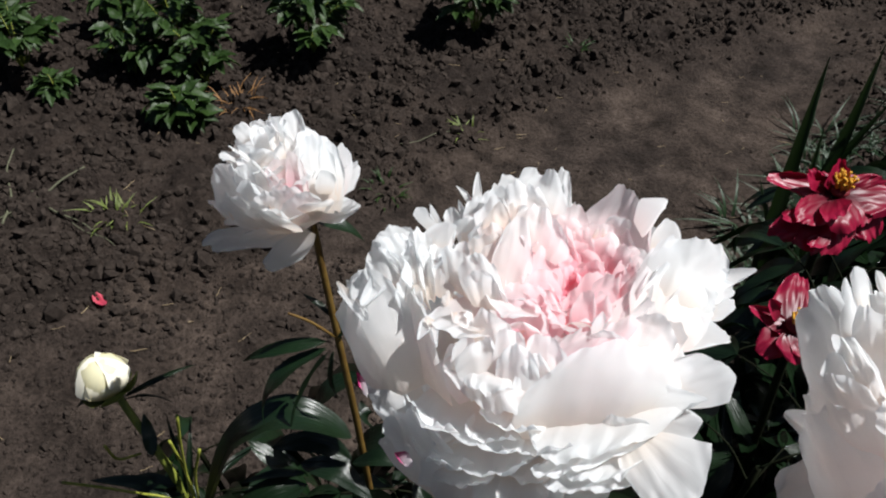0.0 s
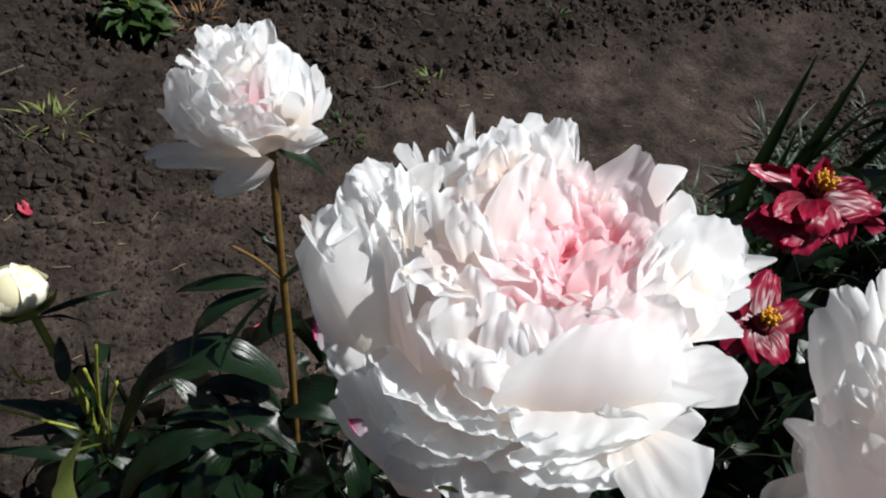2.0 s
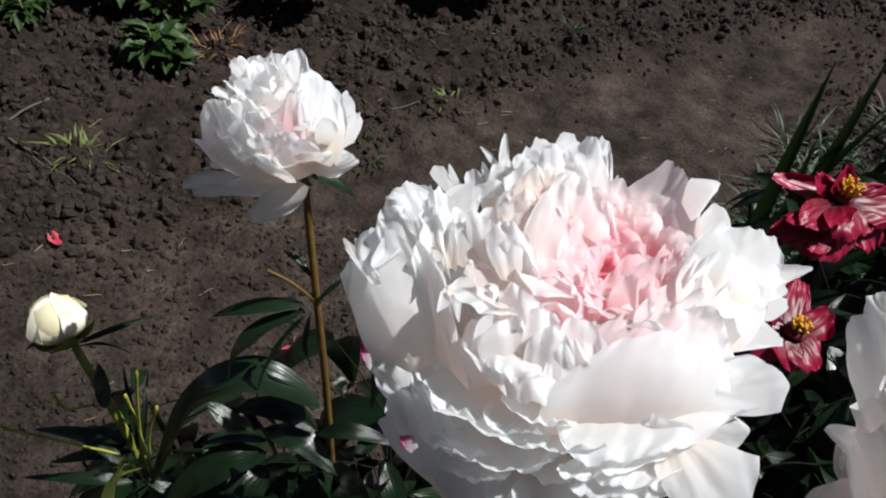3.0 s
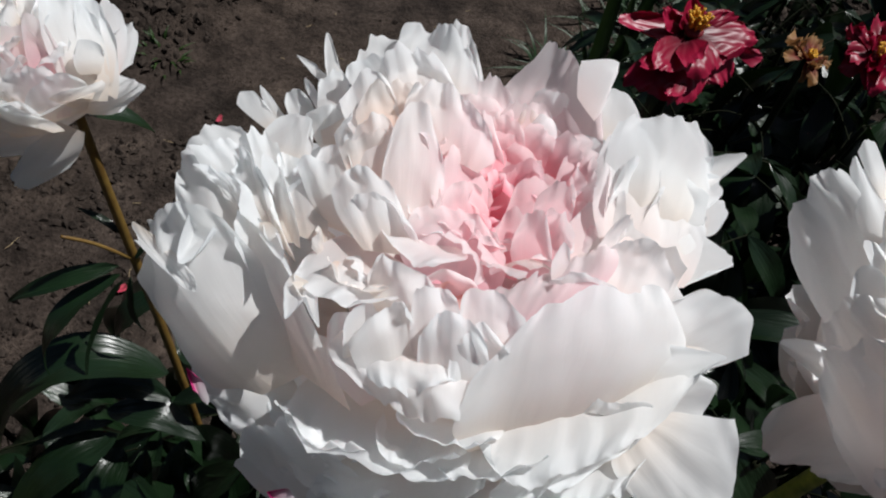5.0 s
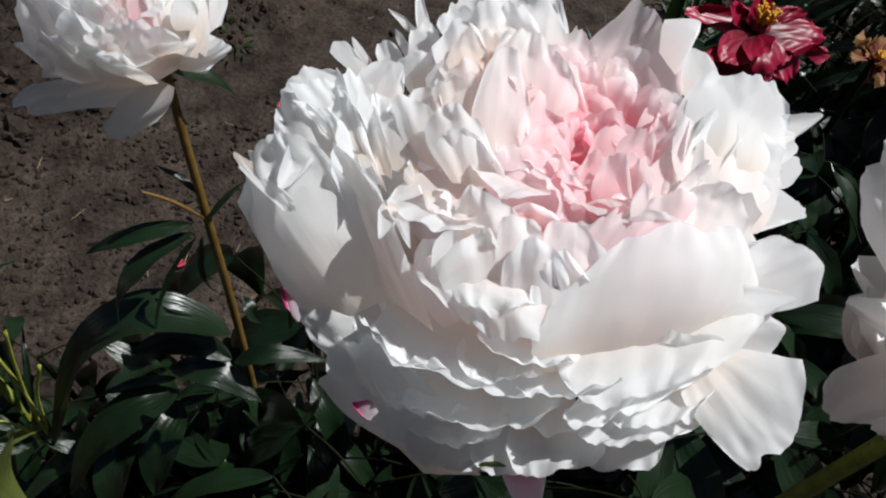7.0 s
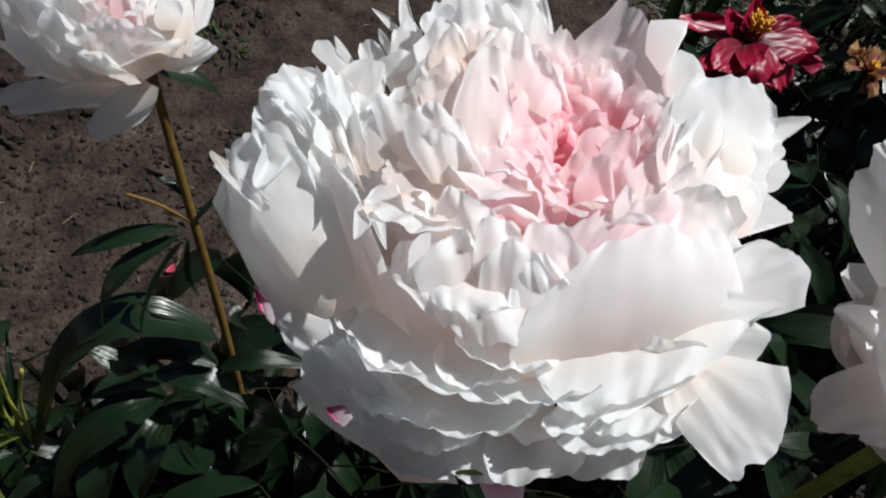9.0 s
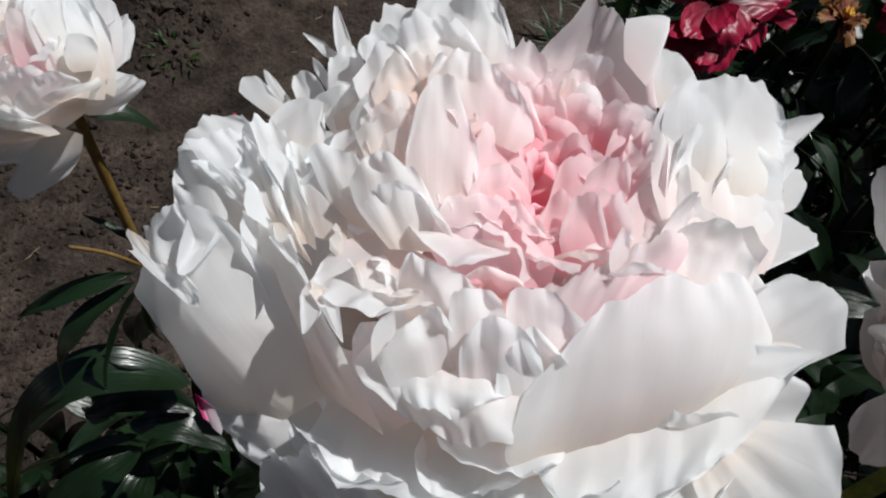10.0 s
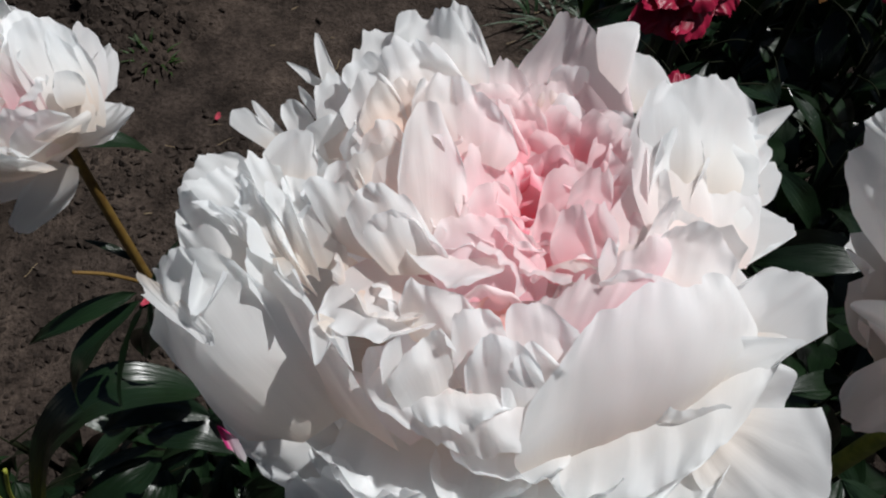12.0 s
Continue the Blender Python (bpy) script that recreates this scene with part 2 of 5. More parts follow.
def spline(points, n):
    """n + 1 points on a smooth line through the given ones."""
    p = [Vector(q) for q in points]
    p = [p[0] * 2 - p[1]] + p + [p[-1] * 2 - p[-2]]
    out = []
    spans = len(p) - 3
    for i in range(n + 1):
        u = i / n * spans
        k = min(int(u), spans - 1)
        t = u - k
        a, b, c, d = p[k:k + 4]
        out.append(0.5 * (2 * b + (c - a) * t + (2 * a - 5 * b + 4 * c - d) * t * t + (3 * b - a - 3 * c + d) * t ** 3))
    return out


def tube(bm, points, r0, r1, n=12, sides=8):
    line = spline(points, n)
    rings = []
    for i, c in enumerate(line):
        d = (line[min(i + 1, n)] - line[max(i - 1, 0)]).normalized()
        a = d.orthogonal().normalized()
        b = d.cross(a)
        r = r0 + (r1 - r0) * i / n
        rings.append([bm.verts.new(c + r * (math.cos(k * math.tau / sides) * a + math.sin(k * math.tau / sides) * b)) for k in range(sides)])
    # keep neighbouring rings untwisted
    for i in range(1, len(rings)):
        prev, ring = rings[i - 1], rings[i]
        best = min(range(sides), key=lambda k: (ring[k].co - prev[0].co).length)
        rings[i] = ring[best:] + ring[:best]
    for a, b in zip(rings, rings[1:]):
        for k in range(sides):
            bm.faces.new((a[k], a[(k + 1) % sides], b[(k + 1) % sides], b[k]))
    bm.faces.new(rings[0][::-1])
    bm.faces.new(rings[-1])
    return bm


def grid_sheet(bm, point, nu, nv, uv_layer):
    """A sheet from point(t, s): t runs across from -1 to 1, s from the base to the rim."""
    rows = [[bm.verts.new(point(-1 + 2 * i / nu, j / nv)) for i in range(nu + 1)] for j in range(nv + 1)]
    for j in range(nv):
        for i in range(nu):
            f = bm.faces.new((rows[j][i], rows[j][i + 1], rows[j + 1][i + 1], rows[j + 1][i]))
            for lp, (a, b) in zip(f.loops, ((i, j), (i + 1, j), (i + 1, j + 1), (i, j + 1))):
                lp[uv_layer].uv = (a / nu, b / nv)


def petal_bm(rb, hb, rc, hc, rt, ht, width, cup, ruffle, teeth, flare, seed, nu=14, nv=12, neck=0.35, crown=0.30):
    """A petal that stands in the x-z plane: from radius rb and height hb, bulging towards rc, hc, to a rim at rt, ht.
    cup: how much its sides close in; flare: how far the rim turns out."""
    bm = bmesh.new()
    uvl = bm.loops.layers.uv.new("UVMap")
    p0, p1, p2 = Vector((rb, 0, hb)), Vector((rc, 0, hc)), Vector((rt, 0, ht))
    off = Vector((seed * 3.17, seed * 1.31, seed * 0.77))
    phase = seed * 2.4

    def point(t, s):
        edge = 1 - crown * abs(t) ** 2.6 - teeth * (0.5 + 0.5 * noise.noise(Vector((t * 4.2, 0, 0)) + off) + 0.35 * abs(noise.noise(Vector((t * 13, 2, 0)) + off)))
        v = s * edge
        c = p0 * (1 - v) ** 2 + p1 * 2 * v * (1 - v) + p2 * v * v
        d = ((p1 - p0) * (1 - v) + (p2 - p1) * v).normalized()
        n = Vector((-d.z, 0, d.x))
        w = width * 0.5 * (neck + (1 - neck) * math.sin(min(1.0, v / 0.62) * math.pi / 2))
        x = t * w
        curl = flare * max(0.0, v - 0.55) ** 2 / 0.2
        wave = ruffle * v * v * (math.sin(t * 5.2 + phase) * 0.5 * (0.3 + abs(t)) + noise.noise(Vector((t * 2.3, v * 1.6, 5)) + off) * 1.2)
        frill = ruffle * 0.7 * max(0.0, v - 0.5) / 0.5 * noise.noise(Vector((t * 4.6, v * 1.2, 12)) + off)
        crease = frill + ruffle * 0.35 * v * noise.noise(Vector((t * 6.5, v * 2.5, 9)) + off)
        side = noise.noise(Vector((v * 2, t, 3)) + off) * width * 0.04
        q = c + Vector((0, 1, 0)) * (x + side) + n * (cup * x * x + wave + crease - curl)
        return q
    grid_sheet(bm, point, nu, nv, uvl)
    return bm


def leaf_bm(length, width, droop, fold, seed, nv=12, nu=6, wavy=0.0):
    """A lance-shaped leaf along +x, folded along its midrib, drooping towards the tip."""
    bm = bmesh.new()
    uvl = bm.loops.layers.uv.new("UVMap")

    def point(t, s):
        w = width * 0.5 * (math.sin(math.pi * s ** 0.85) ** 0.8 * (1 - 0.25 * s) + 0.02)
        bend = droop * s * s
        x = length * (math.sin(bend) / bend if abs(bend) > 1e-3 else 1) * s
        z = -length * s * bend * 0.55
        wob = wavy * width * noise.noise(Vector((t * 1.5, s * 5, seed)))
        side = width * 0.25 * noise.noise(Vector((s * 1.7, seed * 2.1, 1)))
        return Vector((x, t * w + side * s, z + abs(t) * w * fold + wob))
    grid_sheet(bm, point, nu, nv, uvl)
    return bm


# ---- the ground ----
EDGE_X = (-30, -2.0, -0.8, -0.5, -0.36, 0.0, 0.32, 0.97, 3.0, 30)
EDGE_Y = (0.9, 0.95, 1.0, 1.07, 1.28, 1.76, 2.08, 2.55, 3.9, 20)


def tilled_at(x, y):
    d = (y - float(np.interp(x, EDGE_X, EDGE_Y)) + 0.10 * noise.noise(Vector((x * 3, y * 3, 7)))) / 0.16
    left = min(1.0, max(0.0, 0.5 + d))
    bed = min(1.0, max(0.0, (x - 0.62 - 0.35 * (y - 1.6)) / 0.12 + 0.08 * noise.noise(Vector((x * 6, y * 6, 2))))) if y < 4 else 0.0
    return max(left, bed * 0.8)


def soil_height(x, y):
    k = tilled_at(x, y)
    v = Vector((x, y, 0))
    low = 0.016 * noise.noise(v * 2.1) + 0.006 * noise.noise(v * 7)
    lumps = 0.030 * abs(noise.noise(v * 9 + Vector((5, 2, 0)))) + 0.024 * abs(noise.noise(v * 17)) + 0.019 * abs(noise.noise(v * 36 + Vector((3, 1, 0)))) + 0.006 * noise.noise(v * 75)
    trodden = 0.0028 * noise.noise(v * 30) + 0.002 * noise.noise(v * 80)
    return low + k * (lumps + 0.015) + (1 - k) * trodden - 0.01


def axis_steps(lo, hi, step, far):
    inner = list(np.arange(lo, hi, step))
    outward = []
    d, g = 0.0, step
    while d < far:
        g *= 1.35
        d += g
        outward.append(d)
    return [lo - o for o in reversed(outward)] + inner + [inner[-1] + o for o in outward]


def ground():
    xs = axis_steps(-1.75, 1.5, 0.0115, 90)
    ys = axis_steps(0.35, 2.95, 0.0115, 90)
    verts, mask = [], []
    for y in ys:
        for x in xs:
            near = abs(x) < 4 and -2 < y < 6
            verts.append((x, y, soil_height(x, y) if near else 0.0))
            mask.append(1 - tilled_at(x, y))
    w = len(xs)
    faces = [(j * w + i, j * w + i + 1, (j + 1) * w + i + 1, (j + 1) * w + i) for j in range(len(ys) - 1) for i in range(w - 1)]
    me = bpy.data.meshes.new("ground")
    me.from_pydata(verts, [], faces)
    att = me.attributes.new("trodden", "FLOAT", "POINT")
    att.data.foreach_set("value", mask)
    me.polygons.foreach_set("use_smooth", [True] * len(faces))
    me.materials.append(SOIL)
    return tagged(new("ground", me), "dark grey-brown garden soil, part tilled and part trodden into a path", "soil", kind="structure")


ground()


def clods():
    """Crumbs and clods of tilled soil, thick on the beds and thin on the path."""
    rng = random.Random(4)
    verts, faces = [], []
    shapes = []
    for k in range(8):
        bm = bmesh.new()
        bmesh.ops.create_icosphere(bm, subdivisions=1, radius=1)
        shapes.append(([v.co * (1 + 0.8 * noise.noise(v.co * 2.3 + Vector((k * 5, 0, 0)))) for v in bm.verts], [[v.index for v in f.verts] for f in bm.faces]))
        bm.free()
    made = 0
    while made < 90000:
        x, y = rng.uniform(-2.3, 2.1), rng.uniform(0.1, 3.6)
        inside = min(x + 2.3, 2.1 - x, y - 0.1, 3.6 - y) / 0.6 + 0.3 * noise.noise(Vector((x * 4, y * 4, 1)))
        if rng.random() > inside:
            continue
        k = tilled_at(x, y)
        heap = min(1.0, max(0.25, 0.75 + 1.6 * noise.noise(Vector((x * 5.5, y * 5.5, 8)))))
        if rng.random() > (0.75 if y < 1.30 and x < 0.3 else 0.02) + 0.94 * k * heap:
            continue
        r = 0.0018 + 0.0150 * rng.random() ** 4.2 * (0.50 + 0.50 * k)
        if rng.random() < 0.012 * k:
            r *= 2.0
        co, fs = rng.choice(shapes)
        m = pose(x, y, soil_height(x, y) - r * 0.05, rng.uniform(0, 360), rng.uniform(0, 360), rng.uniform(0, 360)) @ Matrix.Diagonal((r, r * rng.uniform(0.7, 1), r * rng.uniform(0.5, 0.9), 1))
        b = len(verts)
        verts.extend(m @ c for c in co)
        faces.extend([[b + i for i in f] for f in fs])
        made += 1
    me = bpy.data.meshes.new("soil_clods")
    me.from_pydata(verts, [], faces)
    me.materials.append(CLOD)
    tagged(new("soil_clods", me), "dry crumbs and clods of dark tilled soil", "soil", kind="stuff")


clods()


# ---- blooms ----
def add_petals(core, rows, mat, shift=(0, 0, 0), seed0=0, nu=14, nv=12, name="petal", twist=None, foot=(0.010, 0.0), neck=0.35, crown=0.30):
    """Rows: azimuth in degrees, then what petal_bm takes from rc to flare. foot: the petals' common base."""
    for i, (az, *shape) in enumerate(rows):
        ob = part(name, petal_bm(*foot, *shape, seed0 + i * 1.7 + 0.3, nu, nv, neck, crown), mat, core)
        lean = 0 if twist is None else twist.uniform(-16, 16)
        ob.matrix_basis = pose(*shift, 0, 0, az) @ pose(0, 0, 0, lean * 0.35, 0, lean)


def core_bm(r, h):
    bm = bmesh.new()
    bmesh.ops.create_uvsphere(bm, u_segments=16, v_segments=10, radius=1)
    for v in bm.verts:
        v.co = Vector((v.co.x * r, v.co.y * r, h * (0.5 + 0.5 * v.co.z))) * (1 + 0.06 * noise.noise(v.co * 3))
    return bm


def ring(rng, n, az0, rc, hc, rt, ht, width, cup, ruffle, teeth, flare, loose=0.15):
    """A ring of like petals with loose places and sizes."""
    rows = []
    for i in range(n):
        k, q = 1 + rng.uniform(-loose, loose), 1 + rng.uniform(-loose, loose) * 0.7
        rows.append((az0 + 360 / n * (i + rng.uniform(-0.35, 0.35)), rc * k, hc, rt * k, ht * q, width * (1 + rng.uniform(-loose, loose)), cup * rng.uniform(0.7, 1.2), ruffle * rng.uniform(0.6, 1.4), teeth * rng.uniform(0.5, 1.5), flare * rng.uniform(-0.4, 1.5)))
    return rows


#        az   rc     hc     rt     ht    width  cup  ruffle teeth flare
GUARD = [(222, 0.080, 0.010, 0.076, 0.060, 0.066, 6.0, 0.003, 0.05, 0.000),
         (203, 0.094, 0.024, 0.080, 0.068, 0.066, 6.0, 0.003, 0.05, 0.000),
         (186, 0.092, 0.022, 0.080, 0.066, 0.066, 6.0, 0.003, 0.05, 0.000),
         (218, 0.092, 0.024, 0.080, 0.066, 0.056, 6.0, 0.003, 0.05, 0.000),
         (62, 0.100, 0.020, 0.086, 0.062, 0.080, 4.0, 0.003, 0.05, 0.004),
         (108, 0.100, 0.020, 0.084, 0.060, 0.080, 4.0, 0.004, 0.05, 0.004),
         (150, 0.105, 0.020, 0.084, 0.066, 0.078, 5.0, 0.003, 0.05, 0.002)]
UNDER_LEFT = [(190, 0.108, 0.028, 0.086, 0.082, 0.084, 5.8, 0.002, 0.06, 0.002),
        (211, 0.110, 0.026, 0.079, 0.092, 0.078, 6.0, 0.002, 0.07, 0.004),
        (230, 0.110, 0.028, 0.069, 0.101, 0.072, 6.2, 0.002, 0.08, 0.004),
        (168, 0.104, 0.034, 0.080, 0.086, 0.064, 6.0, 0.005, 0.10, 0.000),
        (200, 0.100, 0.036, 0.064, 0.092, 0.054, 7.0, 0.007, 0.16, 0.008),
        (180, 0.098, 0.036, 0.066, 0.088, 0.052, 7.0, 0.008, 0.16, 0.006),
        (222, 0.098, 0.036, 0.057, 0.098, 0.050, 8.0, 0.007, 0.16, 0.008),
        (161, 0.095, 0.036, 0.064, 0.091, 0.046, 6.0, 0.008, 0.14, 0.006)]
UNDER_BACK = [(153, 0.080, 0.030, 0.082, 0.090, 0.020, 3.0, 0.003, 0.05, 0.006),
        (144, 0.080, 0.030, 0.076, 0.094, 0.022, 3.0, 0.003, 0.05, 0.002),
        (122, 0.080, 0.030, 0.086, 0.094, 0.013, 3.0, 0.002, 0.02, 0.004),
        (132, 0.080, 0.030, 0.084, 0.088, 0.020, 3.0, 0.004, 0.10, 0.006),
        (106, 0.085, 0.040, 0.060, 0.110, 0.056, 6.0, 0.003, 0.04, 0.000),
        (84, 0.095, 0.035, 0.070, 0.100, 0.044, 6.0, 0.003, 0.04, 0.002),
        (48, 0.090, 0.035, 0.076, 0.107, 0.050, 4.0, 0.003, 0.03, 0.012),
        (37, 0.100, 0.030, 0.082, 0.088, 0.056, 5.0, 0.003, 0.03, 0.003)]
INNER_BACK = [(20, 0.080, 0.040, 0.058, 0.105, 0.054, 7.0, 0.004, 0.06, 0.001),
         (55, 0.075, 0.040, 0.050, 0.107, 0.056, 7.0, 0.004, 0.06, 0.000),
         (100, 0.075, 0.040, 0.042, 0.108, 0.052, 8.0, 0.005, 0.08, 0.000),
         (135, 0.080, 0.045, 0.048, 0.104, 0.046, 8.0, 0.007, 0.10, 0.004),
         (165, 0.080, 0.045, 0.048, 0.102, 0.046, 8.0, 0.008, 0.10, 0.006),
         (195, 0.080, 0.045, 0.046, 0.102, 0.046, 8.0, 0.008, 0.10, 0.006),
         (217, 0.080, 0.045, 0.046, 0.102, 0.044, 8.0, 0.008, 0.12, 0.006)]


def shrunk(rows, kr, kh):
    """The same petals, tucked in under the outer ones."""
    return [(az, rc * kr, hc * kh, rt * kr, ht * kh, *rest) for az, rc, hc, rt, ht, *rest in rows]


def shaped_petal_bm(root, left, tip, right, bulge, curl, ruffle, neck, point, seed, nu=40, nv=22):
    """A petal from its root to a rim that runs over left shoulder, tip and right shoulder, all in millimetres.
    bulge and curl go towards the face on which left, tip and right run clockwise; point: how square the tip is."""
    bm = bmesh.new()
    uvl = bm.loops.layers.uv.new("UVMap")
    root, left, tip, right = (Vector(p) * 0.001 for p in (root, left, tip, right))
    bulge, curl, ruffle = bulge * 0.001, curl * 0.001, ruffle * 0.001
    across = right - left
    span = across.length
    n = across.cross(tip - root).normalized()
    rise = (tip - (left + right) * 0.5)
    off = Vector((seed * 3.17, seed * 1.31, seed * 0.77))
    length = (tip - root).length
    ragged = min(1.0, max(0.12, ruffle * 1000 / 1.8 - 0.30))
    ruffle *= min(1.0, (span / 0.040) ** 0.55)
    point = point + 0.9 if point > 1.7 else point + 0.2
    bulge *= 0.3 if span < 0.030 else 0.9
    flop = 0.11 * length * ragged
    skew = 0.22 * math.sin(seed * 2.3)

    def place(t, s):
        u = t * span * 0.5
        fine = 0.0042 * abs(noise.noise(Vector((u / 0.0050, 2, 0)) + off)) + 0.0034 * abs(noise.noise(Vector((u / 0.0022, 6, 0)) + off))
        lobe = 0.0080 * (0.3 + 1.0 * noise.noise(Vector((u / 0.011, 0, 0)) + off))
        jag = fine * ragged * (0.7 + 2.6 * abs(noise.noise(Vector((u / 0.017, 3, 3)) + off)))
        v = s * (1 - max(-0.08, min(0.3, (lobe + jag - 0.0024 - 0.0024 * ragged) * min(1.0, length / 0.05) / length)))
        lean = t + skew * (1 - t * t)
        rim = left.lerp(right, (1 + t) / 2) + rise * (1 - abs(lean) ** point)
        base = root + across * (0.5 * neck * t)
        c = base.lerp(rim, v)
        c += across.normalized() * ((t * 0.10 + 0.06 * noise.noise(Vector((t, v * 2.5, 17)) + off)) * span * math.sin(math.pi * v))
        dome = 4 * v * (1 - v) if v < 0.5 else 1 - (2 * v - 1) ** 2 * 0.9
        lip = max(0.0, v - 0.62) / 0.38
        w = v * length
        fold = 0.4 - abs(noise.noise(Vector((u / 0.016 + w / 0.040, w / 0.030 - u / 0.060, 31)) + off)) * 1.8
        crumple = 0.8 * fold + 1.1 * noise.noise(Vector((u / 0.022, w / 0.030, 5)) + off) + 0.8 * noise.noise(Vector((u / 0.0065, w / 0.030, 9)) + off) + 0.35 * noise.noise(Vector((u / 0.0030, w / 0.022, 14)) + off)
        frill = 2.0 * noise.noise(Vector((u / 0.0080, w / 0.016, 12)) + off) + 1.7 * noise.noise(Vector((u / 0.0036, w / 0.0100, 19)) + off)
        lift = bulge * dome * (1 - 0.75 * t * t) + curl * lip * lip + ruffle * (min(1.0, 0.3 + v) * crumple + lip * frill) + flop * lip * noise.noise(Vector((u / 0.012, 4, 23)) + off)
        return c + n * lift - rise * (0.18 * lip * lip * (0.5 + 0.5 * noise.noise(Vector((t * 3, 8, 1)) + off)))
    grid_sheet(bm, place, nu, nv, uvl)
    return bm


def petal_in(core, mat, root, left, tip, right, bulge, curl, ruffle, neck, point):
    seed = len(core.children) * 1.7 + 0.4
    return part("petal", shaped_petal_bm(root, left, tip, right, bulge, curl, ruffle, neck, point, seed), mat, core)


def main_bloom(parent, m):
    rng = random.Random(11)
    core = part("bloom", core_bm(0.020, 0.070), CORE_PINK, parent, "very double white peony bloom with a pink heart")
    core.matrix_basis = m
    # hidden petals that fill the body of the bloom
    add_petals(core, shrunk(GUARD[4:], 0.86, 0.86), PETAL_WHITE, (0, 0, 0), 0, 24, 16)
    for k, rows in enumerate((UNDER_LEFT[:6], UNDER_BACK[4:])):
        add_petals(core, shrunk(rows, 0.78, 0.80), PETAL_WHITE, (0, 0, 0), 20 + 10 * k, 18, 12)
    add_petals(core, shrunk(INNER_BACK[2:], 0.80, 0.80), PETAL_BLUSH, (0.008, 0.009, 0), 70, 18, 12, twist=rng)
    petal_in(core, PETAL_BLUSH, (1, -55, 64), (-22, -38, 70), (-2, -25, 83), (21, -37, 81), 0, 0, 2, 1, 2.4)
    petal_in(core, PETAL_BLUSH, (29, -50, 72), (8, -34, 80), (29, -21, 89), (56, -27, 88), 0, 0, 2, 1, 2.4)
    petal_in(core, PETAL_ROSE, (3, -34, 79), (-14, -22, 83), (3, -8, 85), (21, -21, 87), 0, 0, 2, 1, 2.4)
    # outer bowl, tip down, inner faces seen
    petal_in(core, PETAL_WHITE, (-7, -54, 73), (-31, -67, 62), (-11, -81, 57), (8, -75, 70), 3, -0, 2, 0.9, 2.4)
    petal_in(core, PETAL_WHITE, (-27, -47, 73), (-58, -51, 59), (-43, -69, 56), (-21, -70, 68), 3, -0, 2, 0.9, 2.4)
    petal_in(core, PETAL_WHITE, (40, -72, 86), (41, -89, 80), (61, -97, 79), (69, -72, 88), -2, -1, 1.5, 0.35, 3)
    petal_in(core, PETAL_WHITE, (47, -63, 86), (57, -73, 80), (65, -65, 87), (62, -58, 91), -3, -0, 1, 0.4, 2.4)
    petal_in(core, PETAL_WHITE, (-20, -80, 54), (-38, -86, 44), (-29, -94, 48), (-16, -95, 55), -2, -1, 2, 0.8, 2.4)
    petal_in(core, PETAL_WHITE, (0, -83, 64), (-9, -95, 61), (-2, -99, 62), (9, -97, 66), -2, -1, 2, 0.8, 2.4)
    petal_in(core, PETAL_WHITE, (23, -82, 66), (12, -94, 61), (24, -98, 64), (33, -93, 69), -2, -1, 2, 0.8, 2.4)
    petal_in(core, PETAL_WHITE, (42, -73, 72), (7, -92, 72), (19, -96, 77), (39, -90, 77), -2, -1, 2, 0.8, 2.6)
    petal_in(core, PETAL_WHITE, (-22, -81, 59), (-36, -86, 52), (-24, -93, 61), (-15, -92, 65), -0, -1, 2, 0.9, 2.4)
    petal_in(core, PETAL_WHITE, (-16, -68, 66), (-37, -84, 61), (-21, -92, 71), (0, -88, 78), 4, -3, 2, 0.9, 2.2)
    petal_in(core, PETAL_WHITE, (7, -70, 76), (-10, -83, 80), (0, -88, 84), (16, -84, 87), 3, -3, 2, 0.9, 2.2)
    petal_in(core, PETAL_WHITE, (-23, -57, 72), (-50, -65, 68), (-33, -81, 76), (-9, -86, 80), 4, -3.5, 2, 0.9, 2.6)
    petal_in(core, PETAL_WHITE, (-6, -64, 81), (-21, -71, 82), (-9, -81, 86), (2, -80, 88), 2, -3, 3, 0.9, 2.4)
    petal_in(core, PETAL_WHITE, (-32, -58, 64), (-54, -60, 63), (-44, -72, 69), (-32, -76, 73), 3, -3, 3, 0.9, 2.4)
    petal_in(core, PETAL_WHITE, (-27, -68, 57), (-48, -73, 55), (-38, -83, 57), (-24, -84, 63), 3, -3, 3, 0.9, 2.4)
    petal_in(core, PETAL_WHITE, (0, -73, 65), (-11, -84, 64), (-4, -90, 67), (8, -89, 68), 3, -3, 3, 0.9, 2.4)
    petal_in(core, PETAL_WHITE, (-11, -62, 74), (-26, -72, 74), (-17, -82, 76), (-6, -81, 81), 3, -3, 3, 0.9, 2.4)
    petal_in(core, PETAL_WHITE, (-12, -81, 62), (-19, -94, 56), (-11, -98, 56), (-4, -97, 60), -2, -1, 2, 0.8, 2.4)
    petal_in(core, PETAL_WHITE, (10, -82, 68), (4, -95, 63), (10, -98, 63), (16, -96, 68), -2, -1, 2, 0.8, 2.4)
    # outer left, outer faces
    petal_in(core, PETAL_WHITE, (-39, -56, 57), (-60, -63, 51), (-77, -45, 56), (-74, -36, 63), 5, 0, 1.5, 0.6, 2.2)
    petal_in(core, PETAL_WHITE, (-21, -89, 32), (-62, -64, 52), (-54, -61, 63), (-39, -69, 67), 6, 1, 2, 0.7, 2.4)
    petal_in(core, PETAL_WHITE, (-28, -85, 33), (-66, -68, 41), (-56, -67, 49), (-47, -74, 50), 5, 1, 2, 0.7, 2.4)
